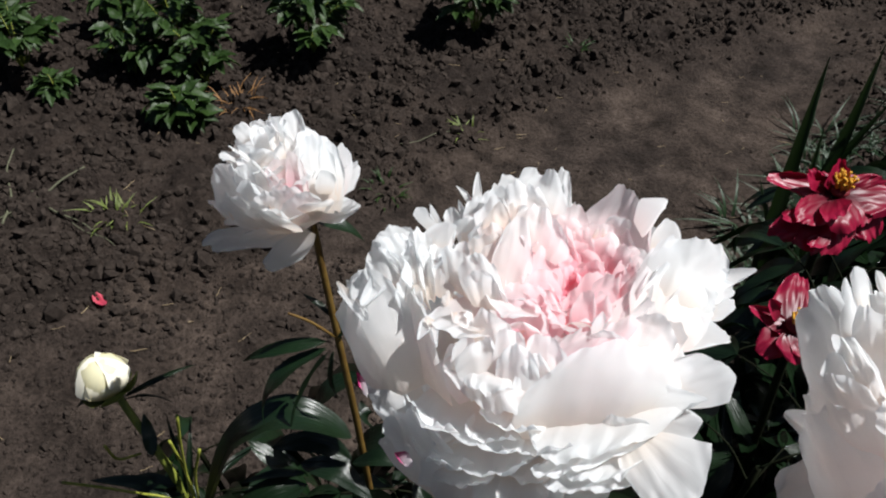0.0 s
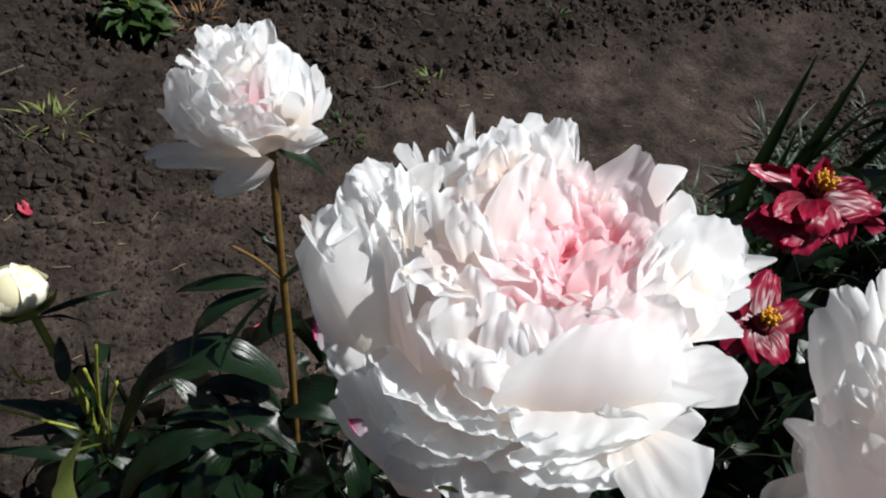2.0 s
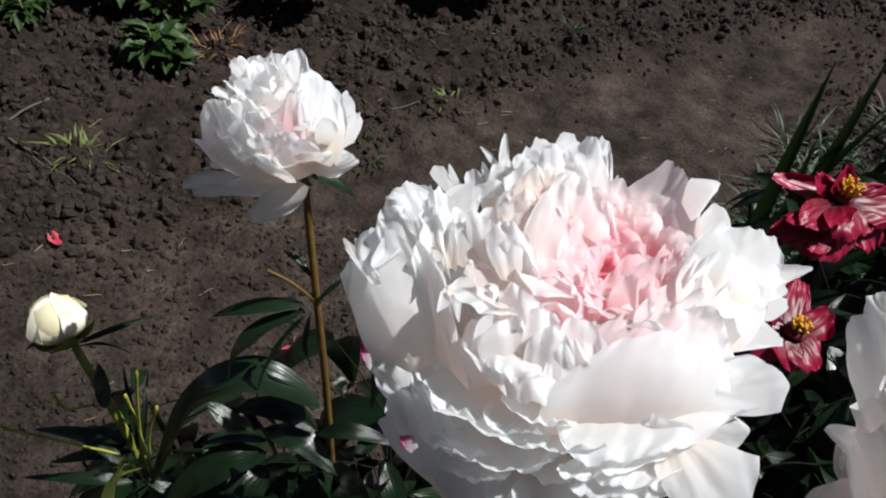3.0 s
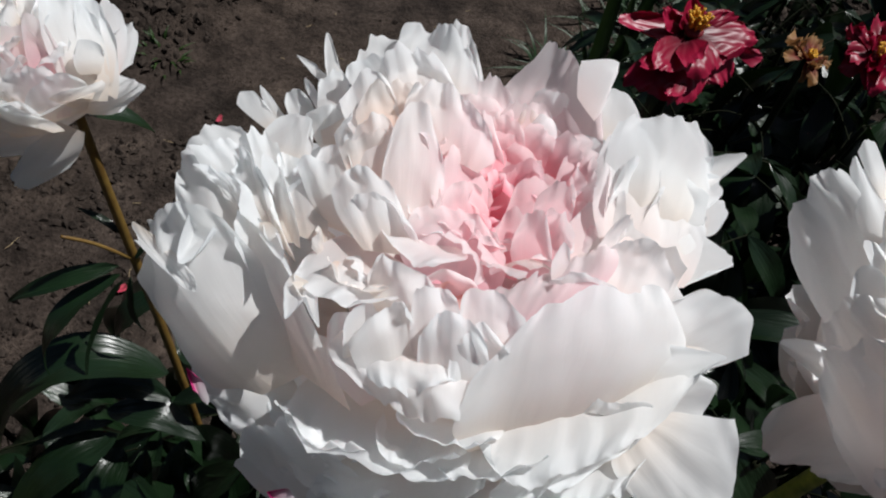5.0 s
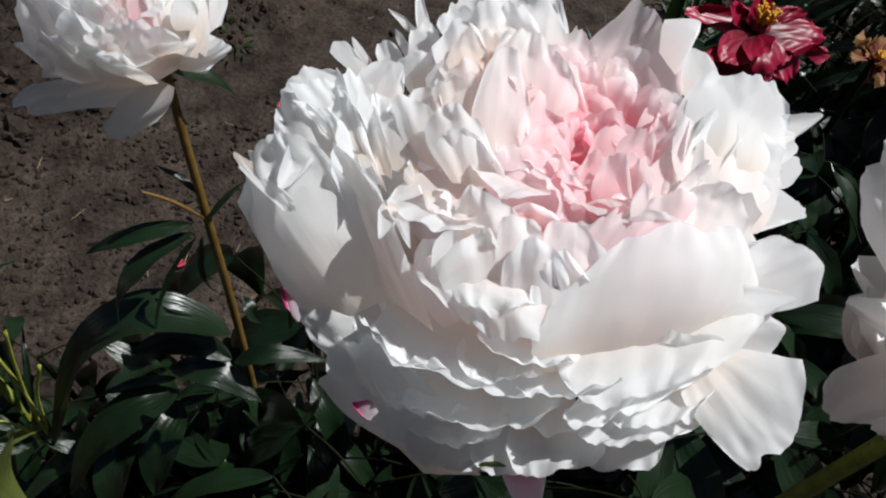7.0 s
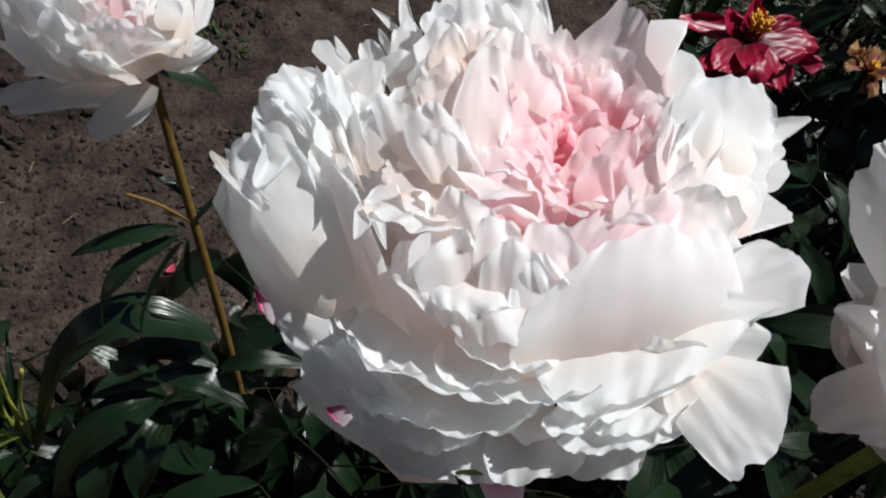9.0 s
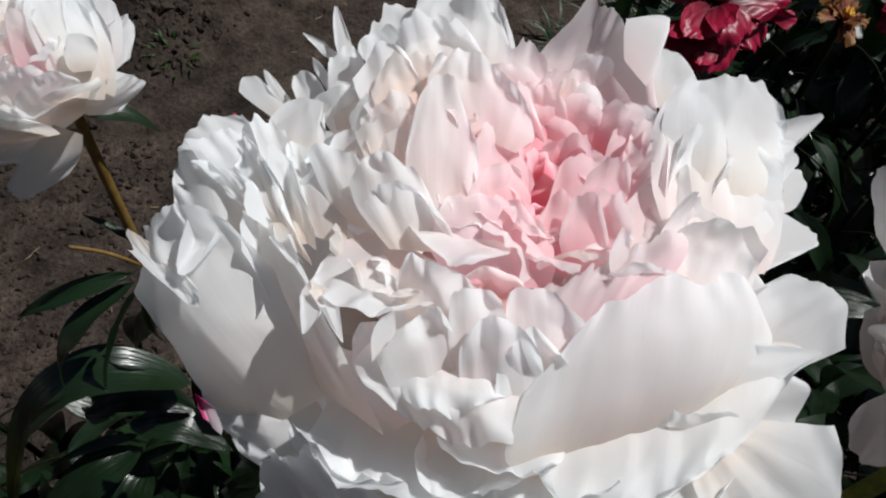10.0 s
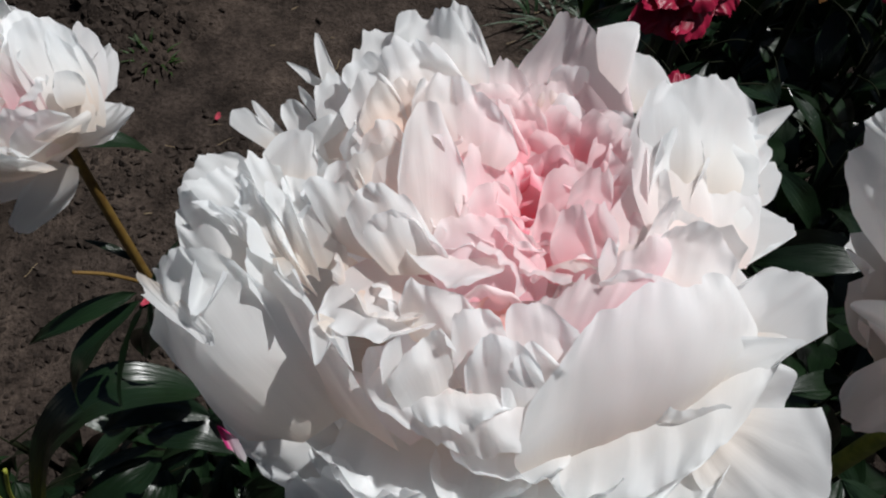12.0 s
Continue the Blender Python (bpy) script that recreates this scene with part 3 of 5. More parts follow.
    petal_in(core, PETAL_WHITE, (-17, -90, 42), (-45, -80, 45), (-42, -75, 57), (-32, -82, 57), 4, 1, 2, 0.7, 2.4)
    # right front, outer faces
    petal_in(core, PETAL_WHITE, (40, -71, 77), (15, -88, 78), (28, -91, 82), (42, -82, 85), -2, -1, 2, 0.9, 2.2)
    petal_in(core, PETAL_WHITE, (34, -69, 80), (5, -87, 77), (12, -91, 80), (40, -77, 89), -2, -1, 2, 0.9, 2.2)
    petal_in(core, PETAL_WHITE, (36, -71, 85), (28, -69, 94), (33, -68, 96), (44, -70, 94), 2, 0, 2, 0.8, 2.4)
    petal_in(core, PETAL_WHITE, (31, -58, 88), (2, -79, 85), (22, -87, 88), (58, -63, 97), -2, -1, 2, 0.9, 2.2)
    # right side
    petal_in(core, PETAL_WHITE, (47, -55, 92), (57, -40, 102), (73, -38, 100), (77, -52, 94), 4, 0, 1, 0.45, 2.6)
    petal_in(core, PETAL_WHITE, (52, -32, 99), (68, -15, 101), (79, -23, 98), (67, -30, 98), 3, 0, 1.5, 0.5, 1.6)
    petal_in(core, PETAL_WHITE, (66, -14, 100), (74, -3, 100), (80, -5, 99), (75, -14, 99), 2, 0, 1, 0.6, 2.4)
    petal_in(core, PETAL_WHITE, (61, -6, 102), (74, 10, 102), (89, 14, 101), (82, 7, 101), 3, 3, 1, 0.7, 1.5)
    petal_in(core, PETAL_WHITE, (59, -11, 102), (71, 4, 102), (81, 4, 101), (77, -3, 101), 2, 1, 1.5, 0.7, 2.2)
    petal_in(core, PETAL_WHITE, (46, 16, 101), (48, 38, 102), (54, 40, 102), (57, 27, 103), 2, 0, 1, 0.8, 2.4)
    petal_in(core, PETAL_WHITE, (50, -18, 99), (46, 20, 105), (65, 27, 105), (77, 10, 102), 8, 2, 1.5, 0.6, 2.4)
    petal_in(core, PETAL_WHITE, (45, -37, 99), (42, -5, 106), (56, 6, 106), (71, -5, 103), -4, 1, 2, 0.7, 2.4)
    petal_in(core, PETAL_BLUSH, (39, -40, 100), (38, -20, 107), (47, -21, 106), (57, -32, 102), -3, 1, 2.5, 0.7, 2.2)
    petal_in(core, PETAL_BLUSH, (37, -44, 100), (37, -27, 107), (45, -28, 107), (53, -36, 104), -2, 1.5, 2.5, 0.7, 2.2)
    petal_in(core, PETAL_WHITE, (38, -65, 92), (45, -54, 101), (69, -57, 98), (59, -61, 96), 3, 0, 1.2, 0.6, 1.5)
    petal_in(core, PETAL_BLUSH, (39, -53, 90), (25, -41, 96), (39, -28, 101), (59, -39, 99), 3, 1, 2, 0.9, 2.4)
    # left flank
    petal_in(core, PETAL_WHITE, (-59, -9, 75), (-87, 4, 72), (-85, 25, 76), (-70, 31, 80), 5, 2, 2, 0.7, 2.6)
    petal_in(core, PETAL_WHITE, (-54, -8, 78), (-82, 18, 79), (-73, 22, 81), (-67, 25, 83), 2, 2, 3, 0.7, 2.4)
    petal_in(core, PETAL_WHITE, (-55, -52, 62), (-94, -15, 65), (-90, 0, 74), (-68, -9, 85), 12, 1, 2, 0.75, 2.4)
    petal_in(core, PETAL_WHITE, (-95, -5, 73), (-93, -13, 74), (-75, -35, 82), (-74, -32, 84), -2, -3, 1, 0.5, 1.5)
    petal_in(core, PETAL_WHITE, (-73, -7, 83), (-79, -9, 82), (-81, -25, 80), (-73, -15, 85), -1, -2, 2, 0.6, 2)
    petal_in(core, PETAL_WHITE, (-57, -16, 83), (-81, 14, 83), (-72, 11, 86), (-65, -7, 88), 4, 3, 3, 0.6, 2)
    petal_in(core, PETAL_WHITE, (-54, -18, 85), (-72, 13, 84), (-64, 14, 87), (-58, -6, 88), 3, 2, 3, 0.6, 2)
    petal_in(core, PETAL_WHITE, (-52, -16, 85), (-66, 21, 87), (-63, 24, 88), (-58, 20, 90), 3, 2, 3, 0.7, 2.4)
    petal_in(core, PETAL_WHITE, (-51, -18, 88), (-59, 5, 89), (-56, 10, 90), (-52, -4, 92), 2, 2, 3, 0.7, 2.4)
    petal_in(core, PETAL_WHITE, (-54, 12, 85), (-62, 29, 83), (-50, 36, 86), (-47, 24, 87), 2, 1, 1.5, 0.6, 2.2)
    petal_in(core, PETAL_WHITE, (-46, -17, 88), (-57, 12, 88), (-52, 15, 89), (-44, 4, 92), 3, 1, 1.5, 0.7, 2.4)
    petal_in(core, PETAL_WHITE, (-40, -56, 71), (-67, -17, 87), (-62, -8, 88), (-50, -33, 92), 11, 1, 2, 0.85, 2.2)
    petal_in(core, PETAL_WHITE, (-59, -13, 90), (-59, -19, 90), (-52, -30, 94), (-54, -21, 93), -1, -2, 2, 0.6, 1.8)
    petal_in(core, PETAL_WHITE, (-48, -34, 94), (-52, -38, 93), (-51, -47, 93), (-47, -42, 95), -1, -1, 1, 0.8, 1.4)
    petal_in(core, PETAL_WHITE, (-49, -36, 95), (-46, -43, 96), (-42, -51, 94), (-43, -42, 95), -1, -1, 1, 0.8, 1.4)
    # back left
    petal_in(core, PETAL_WHITE, (-58, 40, 70), (-74, 56, 67), (-71, 62, 67), (-65, 55, 69), 2, 1, 1, 0.5, 2.6)
    petal_in(core, PETAL_WHITE, (-56, 44, 68), (-65, 58, 67), (-65, 64, 67), (-58, 52, 68), 2, 1, 1, 0.5, 2)
    petal_in(core, PETAL_WHITE, (-48, 36, 75), (-57, 53, 71), (-54, 59, 71), (-48, 52, 74), 2, 1, 1.5, 0.6, 2.4)
    petal_in(core, PETAL_WHITE, (-39, 28, 83), (-50, 55, 77), (-50, 61, 77), (-44, 46, 80), 2, 1, 1.5, 0.6, 1.8)
    petal_in(core, PETAL_WHITE, (-40, 22, 87), (-46, 54, 83), (-41, 58, 84), (-36, 54, 86), 2, 1, 2, 0.7, 2.4)
    petal_in(core, PETAL_WHITE, (-40, 55, 80), (-50, 65, 77), (-54, 72, 76), (-47, 67, 77), 1, 1, 0.5, 0.7, 1.4)
    petal_in(core, PETAL_WHITE, (-38, 45, 83), (-44, 63, 82), (-44, 80, 82), (-40, 66, 83), 1, 1, 0.5, 0.8, 1.8)
    # crown
    petal_in(core, PETAL_WHITE, (-2, 30, 98), (-4, 60, 103), (3, 63, 103), (6, 38, 104), 4, 1, 1.5, 0.7, 2.6)
    petal_in(core, PETAL_WHITE, (-19, 30, 96), (-34, 54, 93), (-25, 63, 97), (-17, 56, 99), 4, 1, 2.5, 0.7, 2.4)
    petal_in(core, PETAL_WHITE, (-21, 28, 97), (-37, 45, 94), (-31, 52, 96), (-23, 46, 100), 3, 1, 2.5, 0.7, 2.4)
    petal_in(core, PETAL_WHITE, (-10, 28, 100), (-20, 56, 101), (-7, 61, 106), (3, 41, 107), 3, 1.5, 2.5, 0.8, 2.8)
    petal_in(core, PETAL_BLUSH, (-12, 23, 101), (-24, 43, 101), (-15, 46, 105), (-6, 36, 107), 3, 1.5, 3, 0.8, 2.2)
    petal_in(core, PETAL_CREAMY, (-20, 13, 99), (-34, 27, 99), (-23, 35, 102), (-13, 27, 104), -3, 1.5, 3, 0.8, 2.2)
    petal_in(core, PETAL_BLUSH, (-26, 15, 97), (-39, 31, 97), (-32, 41, 98), (-24, 34, 102), 4, 1, 2, 0.7, 2.2)
    petal_in(core, PETAL_ROSE, (4, 6, 94), (-6, 22, 104), (4, 35, 106), (14, 30, 103), -3, 1.5, 3, 0.8, 2.4)
    petal_in(core, PETAL_BLUSH, (-8, 6, 102), (-18, 27, 106), (-6, 27, 109), (6, 12, 106), 3, 2, 3, 0.8, 2.2)
    petal_in(core, PETAL_CREAMY, (-25, -6, 96), (-39, 10, 99), (-29, 14, 101), (-20, 8, 102), -3, 1.5, 3, 0.7, 2.2)
    petal_in(core, PETAL_BLUSH, (-25, -2, 98), (-37, 15, 99), (-28, 20, 102), (-22, 13, 103), 3, 1.5, 3, 0.7, 2.2)
    petal_in(core, PETAL_BLUSH, (-18, -17, 98), (-26, 3, 103), (-17, 17, 108), (-9, 4, 104), 3, 1.5, 2, 0.7, 1.9)
    petal_in(core, PETAL_WHITE, (-39, -15, 91), (-51, 7, 94), (-44, 8, 97), (-37, -3, 98), 4, 1, 1.5, 0.6, 2.4)
    petal_in(core, PETAL_WHITE, (-38, -7, 91), (-45, 10, 93), (-39, 14, 96), (-35, 7, 98), 3, 1, 1.5, 0.7, 2.4)
    petal_in(core, PETAL_WHITE, (-25, -26, 96), (-41, -7, 100), (-31, -4, 103), (-23, -10, 102), 3, 1, 2.5, 0.7, 2.4)
    petal_in(core, PETAL_BLUSH, (-23, -25, 95), (-37, -13, 99), (-28, -11, 103), (-20, -19, 102), -2, 1.5, 3, 0.8, 2.2)
    petal_in(core, PETAL_BLUSH, (-27, -23, 93), (-49, -28, 92), (-42, -41, 93), (-26, -44, 96), 4, -2, 2.5, 0.8, 2.6)
    petal_in(core, PETAL_CREAMY, (-28, -27, 92), (-41, -30, 93), (-35, -38, 94), (-26, -39, 97), 2, -1.5, 3, 0.8, 2.2)
    petal_in(core, PETAL_WHITE, (-20, -47, 92), (-28, -31, 99), (-21, -32, 101), (-9, -44, 101), 3, 1.5, 3, 0.8, 2.2)
    # round the heart
    petal_in(core, PETAL_ROSE, (21, 9, 86), (9, 31, 105), (34, 46, 113), (41, 23, 109), -4, 1, 2, 0.9, 2.8)
    petal_in(core, PETAL_ROSE, (15, 6, 87), (7, 20, 100), (19, 31, 104), (30, 21, 99), -4, 1, 2, 0.8, 2.4)
    petal_in(core, PETAL_ROSE, (24, -9, 91), (21, 15, 95), (32, 35, 99), (39, 10, 102), -5, 1, 2, 0.7, 1.7)
    petal_in(core, PETAL_ROSE, (25, -20, 96), (31, 10, 99), (41, 13, 103), (39, -11, 106), -4, 1, 2, 0.7, 2)
    petal_in(core, PETAL_BLUSH, (26, -29, 100), (33, -9, 102), (42, -4, 105), (42, -22, 106), -3, 1, 2, 0.7, 2)
    petal_in(core, PETAL_ROSE, (7, 4, 91), (-6, 12, 102), (3, 23, 105), (9, 15, 101), -3, 1, 2.5, 0.8, 2)
    petal_in(core, PETAL_PINK, (10, -6, 80), (4, 9, 92), (14, 11, 96), (24, 6, 97), -6, 1, 1.5, 0.9, 2.6)
    petal_in(core, PETAL_PINK, (12, -9, 84), (11, 8, 91), (19, 9, 94), (24, -2, 97), -4, 1, 1.5, 0.8, 2.2)
    petal_in(core, PETAL_PINK, (7, -6, 84), (1, -1, 94), (5, 8, 94), (8, 4, 89), -1, 1, 1.5, 0.7, 2)
    petal_in(core, PETAL_PINK, (9, -5, 82), (7, 6, 87), (13, 7, 90), (17, 1, 90), 3, 1, 1.5, 0.7, 2.2)
    petal_in(core, PETAL_ROSE, (14, -20, 90), (12, -6, 92), (22, 4, 98), (28, -6, 100), -3, 1, 2, 0.7, 2)
    petal_in(core, PETAL_ROSE, (19, -20, 97), (19, -8, 100), (27, -4, 103), (30, -9, 103), -1, 2, 3, 0.7, 2)
    petal_in(core, PETAL_ROSE, (-1, -14, 93), (-13, -8, 102), (-5, 8, 103), (3, 4, 98), 3, 1, 2.5, 0.7, 1.8)
    petal_in(core, PETAL_ROSE, (0, -16, 93), (-12, -13, 101), (-3, -2, 101), (3, -4, 96), 2, 1.5, 3, 0.7, 1.8)
    petal_in(core, PETAL_HEART, (3, -12, 89), (-3, -6, 97), (1, 2, 97), (5, -2, 92), 1, 1.5, 3, 0.7, 1.8)
    petal_in(core, PETAL_ROSE, (-5, -35, 94), (-20, -19, 100), (-8, -11, 100), (6, -20, 98), 5, 1.5, 3, 0.9, 2.4)
    petal_in(core, PETAL_HEART, (8, -30, 93), (7, -16, 97), (13, -11, 99), (17, -21, 99), 2, 1.5, 2.5, 0.7, 2)
    petal_in(core, PETAL_ROSE, (14, -33, 97), (12, -20, 99), (18, -15, 102), (21, -27, 102), 2, 1.5, 2.5, 0.7, 2)
    petal_in(core, PETAL_ROSE, (18, -29, 97), (20, -16, 100), (25, -14, 102), (28, -23, 103), -2, 1.5, 2.5, 0.7, 2)
    petal_in(core, PETAL_BLUSH, (-10, -21, 97), (-27, -21, 99), (-22, -31, 102), (-9, -33, 102), -1, -1, 3, 0.8, 2.2)
    petal_in(core, PETAL_CORAL, (-7, -46, 86), (-12, -37, 93), (-6, -34, 96), (-1, -38, 94), -2, 1, 2, 0.7, 2.2)
    petal_in(core, PETAL_CORAL, (-4, -46, 86), (-7, -40, 92), (-3, -37, 94), (-1, -41, 93), 2, 1, 2, 0.7, 2.2)
    petal_in(core, PETAL_ROSE, (-7, -38, 92), (-15, -34, 98), (-9, -32, 99), (-1, -35, 97), -2, 1.5, 3, 0.8, 2.2)
    petal_in(core, PETAL_ROSE, (11, -52, 93), (3, -38, 97), (23, -31, 104), (37, -27, 109), 4, 1, 2.5, 0.95, 2.2)
    petal_in(core, PETAL_BLUSH, (21, -37, 101), (19, -32, 106), (22, -27, 107), (24, -30, 106), 2, 1, 1.5, 0.6, 1.5)
    petal_in(core, PETAL_BLUSH, (28, -42, 99), (21, -37, 105), (29, -37, 107), (39, -44, 104), 2, 1, 2.5, 0.8, 2)
    petal_in(core, PETAL_BLUSH, (36, 23, 109), (38, 44, 113), (50, 40, 116), (44, 31, 112), 2, -2, 1, 0.7, 1.6)
    petal_in(core, PETAL_BLUSH, (41, -31, 104), (38, 7, 105), (50, 23, 106), (56, 1, 105), -3, 1, 2.5, 0.7, 2.2)
    petal_in(core, PETAL_BLUSH, (52, -35, 101), (52, -10, 105), (64, -1, 105), (70, -13, 102), -3, 1, 2.5, 0.7, 2.2)
    # front of the bomb
    petal_in(core, PETAL_BLUSH, (-21, -59, 80), (-41, -45, 84), (-32, -38, 91), (-20, -37, 94), 3, 0, 2, 0.9, 2.4)
    petal_in(core, PETAL_BLUSH, (-19, -50, 89), (-35, -58, 82), (-17, -70, 86), (0, -71, 89), -4, -2, 2.5, 0.9, 2.4)
    petal_in(core, PETAL_WHITE, (-21, -51, 90), (-31, -56, 89), (-21, -66, 90), (-8, -64, 94), -4, -1, 2.5, 0.9, 2.4)
    petal_in(core, PETAL_WHITE, (-20, -62, 86), (-35, -51, 91), (-26, -43, 98), (-20, -46, 97), 5, 1.5, 2.5, 0.8, 2.2)
    petal_in(core, PETAL_WHITE, (-33, -54, 87), (-36, -49, 91), (-35, -45, 93), (-31, -43, 96), 3, 1, 1, 0.8, 2.2)
    petal_in(core, PETAL_BLUSH, (-11, -60, 92), (-19, -45, 98), (-14, -41, 102), (-7, -44, 101), 5, 1, 2.5, 0.8, 2.4)
    petal_in(core, PETAL_WHITE, (-7, -69, 85), (-17, -52, 98), (-10, -48, 101), (0, -55, 100), 5, 1, 3, 0.8, 2.2)
    petal_in(core, PETAL_WHITE, (3, -59, 94), (-6, -43, 102), (1, -41, 103), (10, -49, 103), 4, 1, 2.5, 0.7, 2.4)
    petal_in(core, PETAL_WHITE, (21, -72, 82), (-1, -60, 97), (32, -43, 109), (55, -48, 101), 9, 0, 1.2, 0.85, 2.2)
    petal_in(core, PETAL_WHITE, (6, -71, 81), (-10, -64, 91), (-6, -52, 100), (5, -56, 99), 6, 1, 2, 0.8, 2.2)
    # stains and a torn sepal
    petal_in(core, PETAL_STREAK, (-46, -83, 56), (-51, -82, 56), (-54, -79, 59), (-50, -79, 61), 1, 1, 1, 0.4, 1.6)
    petal_in(core, PETAL_STREAK, (-72, -55, 60), (-76, -51, 60), (-78, -46, 62), (-75, -48, 63), 1, 1, 1, 0.4, 1.6)
    petal_in(core, PETAL_STAINED, (-3, -90, 49), (-8, -94, 47), (2, -103, 37), (4, -94, 51), -2, -1, 1.5, 0.6, 2)
    petal_in(core, SEPAL, (-10, -96, 55), (-16, -96, 56), (-16, -95, 58), (-12, -95, 60), 0, 0, 0.3, 0.6, 2)
    # crinkled small petals that crowd the heart
    for k in range(58):
        r = 5 + 25 * ((k + 0.5) / 58) ** 0.8 + rng.uniform(-1.5, 1.5)
        a = k * 2.4 + rng.uniform(-0.5, 0.5)
        x, y = 11 + r * math.cos(a), -3 + r * math.sin(a) * 1.05
        z = 92 + 0.44 * r + 0.06 * y + rng.uniform(-1.5, 1.5)
        b = a + math.pi / 2 + rng.uniform(-0.5, 0.5)
        half = (2.6 + 0.16 * r) * rng.uniform(0.8, 1.4)
        side = (half * math.cos(b), half * math.sin(b), rng.uniform(-2, 2))
        inner = (11 + 0.72 * (x - 11), -3 + 0.72 * (y + 3), z - 11)
        low = rng.uniform(1.5, 3.5)
        mat = PETAL_PINK if r < 12 else PETAL_HEART if r < 24 else PETAL_ROSE
        petal_in(core, mat, inner, (x - side[0], y - side[1], z - low - side[2]), (x, y, z), (x + side[0], y + side[1], z - low + side[2]), rng.uniform(-1.5, 1.0), rng.uniform(-1.5, 3), 3.2, 0.75, 2.4)
    # fringed small petals between the large ones of the crown
    for k in range(44):
        x, y = rng.uniform(-52, 46), rng.uniform(-34, 44)
        if math.hypot(x - 11, y + 3) < 26:
            continue
        z = 104 - 0.0031 * (x - 15) ** 2 - 0.0010 * y * y + rng.uniform(-2, 2)
        a = math.atan2(y + 3, x - 11) + rng.uniform(-0.5, 0.5)
        half = rng.uniform(4.5, 8)
        dx, dy, tilt = -half * math.sin(a), half * math.cos(a), rng.uniform(-2, 2)
        petal_in(core, rng.choice((PETAL_BLUSH, PETAL_WHITE, PETAL_CREAMY, PETAL_WHITE)), (x - 8 * math.cos(a), y - 8 * math.sin(a), z - 13), (x - dx, y - dy, z - 3 - tilt), (x, y, z), (x + dx, y + dy, z - 3 + tilt), rng.uniform(-1, 1), rng.uniform(-1, 3), 3.0, 0.7, 2.4)
    return core


def stem_part(parent, points, r0, r1, mat, label="", name="stem"):
    bm = bmesh.new()
    tube(bm, points, r0, r1, 16, 8)
    return part(name, bm, mat, parent, label)


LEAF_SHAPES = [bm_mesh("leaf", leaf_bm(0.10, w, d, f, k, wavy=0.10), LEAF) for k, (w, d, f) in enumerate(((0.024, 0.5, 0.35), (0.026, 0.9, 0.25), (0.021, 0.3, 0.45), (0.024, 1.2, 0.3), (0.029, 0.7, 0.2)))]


def leaf_on(parent, base, tip, width=1.0, roll=0.0, shape=0, name="leaf"):
    """A leaf from base to tip, both in the world."""
    base, tip = Vector(base), Vector(tip)
    d = tip - base
    x = d.normalized()
    y = Vector((0, 0, 1)).cross(x)
    y = y.normalized() if y.length > 1e-3 else Vector((0, 1, 0))
    z = x.cross(y)
    m = Matrix.Translation(base) @ Matrix((x, y, z)).transposed().to_4x4() @ pose(0, 0, 0, roll, 0, 0)
    k = d.length / 0.10
    ob = part(name, LEAF_SHAPES[shape % len(LEAF_SHAPES)], LEAF, parent)
    ob.matrix_basis = m @ Matrix.Diagonal((k, k * width, k, 1))
    return ob


def arched_leaf(parent, line, width, roll=0.0):
    """A lance-shaped leaf bent along a line of points in the world."""
    n = 18
    mid = spline(line, n)
    bm = bmesh.new()
    uvl = bm.loops.layers.uv.new("UVMap")
    off = Vector((line[0][0] * 90, line[0][1] * 70, line[-1][2] * 80))
    tilt = math.radians(roll)

    def point(t, s):
        i = round(s * n)
        d = (mid[min(i + 1, n)] - mid[max(i - 1, 0)]).normalized()
        y = Vector((0, 0, 1)).cross(d)
        y = y.normalized() if y.length > 0.05 else Vector((0, 1, 0))
        z = d.cross(y)
        y, z = y * math.cos(tilt) + z * math.sin(tilt), z * math.cos(tilt) - y * math.sin(tilt)
        w = width * 0.5 * (math.sin(math.pi * s ** 0.85) ** 0.75 * (1 - 0.2 * s) + 0.02)
        wave = 0.10 * width * noise.noise(Vector((t * 1.2, s * 5, 0)) + off)
        return mid[i] + y * (t * w) + z * (abs(t) * w * 0.28 + wave)
    grid_sheet(bm, point, 6, n, uvl)
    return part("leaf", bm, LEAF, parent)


AT_MAIN = Matrix.Translation((0.158, 0.418, 0.845))
peony_main = empty("peony", Matrix.Translation((0.17, 0.50, 0.0)), "large white double peony with a pink heart, in full sun", "flower", "white peonies")
main_bloom(peony_main, AT_MAIN)
stem_part(peony_main, [(0.17, 0.50, 0.0), (0.175, 0.49, 0.35), (0.165, 0.45, 0.7), (0.158, 0.419, 0.85)], 0.006, 0.0042, STEM_GREEN)


def fringe(core, rng, centre, radii, n, lowest, mats, size):
    """Short fringed petals that stand out of the dome of a bloom; all in millimetres."""
    for k in range(n):
        dz = lowest + (0.97 - lowest) * (k + 0.5) / n
        a = k * 2.4 + rng.uniform(-0.4, 0.4)
        flat = math.sqrt(1 - dz * dz)
        d = Vector((flat * math.cos(a), flat * math.sin(a), dz))
        out = Vector(centre) + Vector((d.x * radii[0], d.y * radii[1], d.z * radii[2])) * rng.uniform(0.94, 1.04)
        root = Vector(centre).lerp(out, 0.72) - Vector((0, 0, 5))
        side = Vector((-math.sin(a), math.cos(a), rng.uniform(-0.3, 0.3))) * size * rng.uniform(0.7, 1.3)
        down = (out - root).normalized() * rng.uniform(2, 4)
        petal_in(core, rng.choice(mats), tuple(root), tuple(out - side - down), tuple(out), tuple(out + side - down), rng.uniform(-1, 1), rng.uniform(-1, 3), 3.0, 0.7, 2.4)


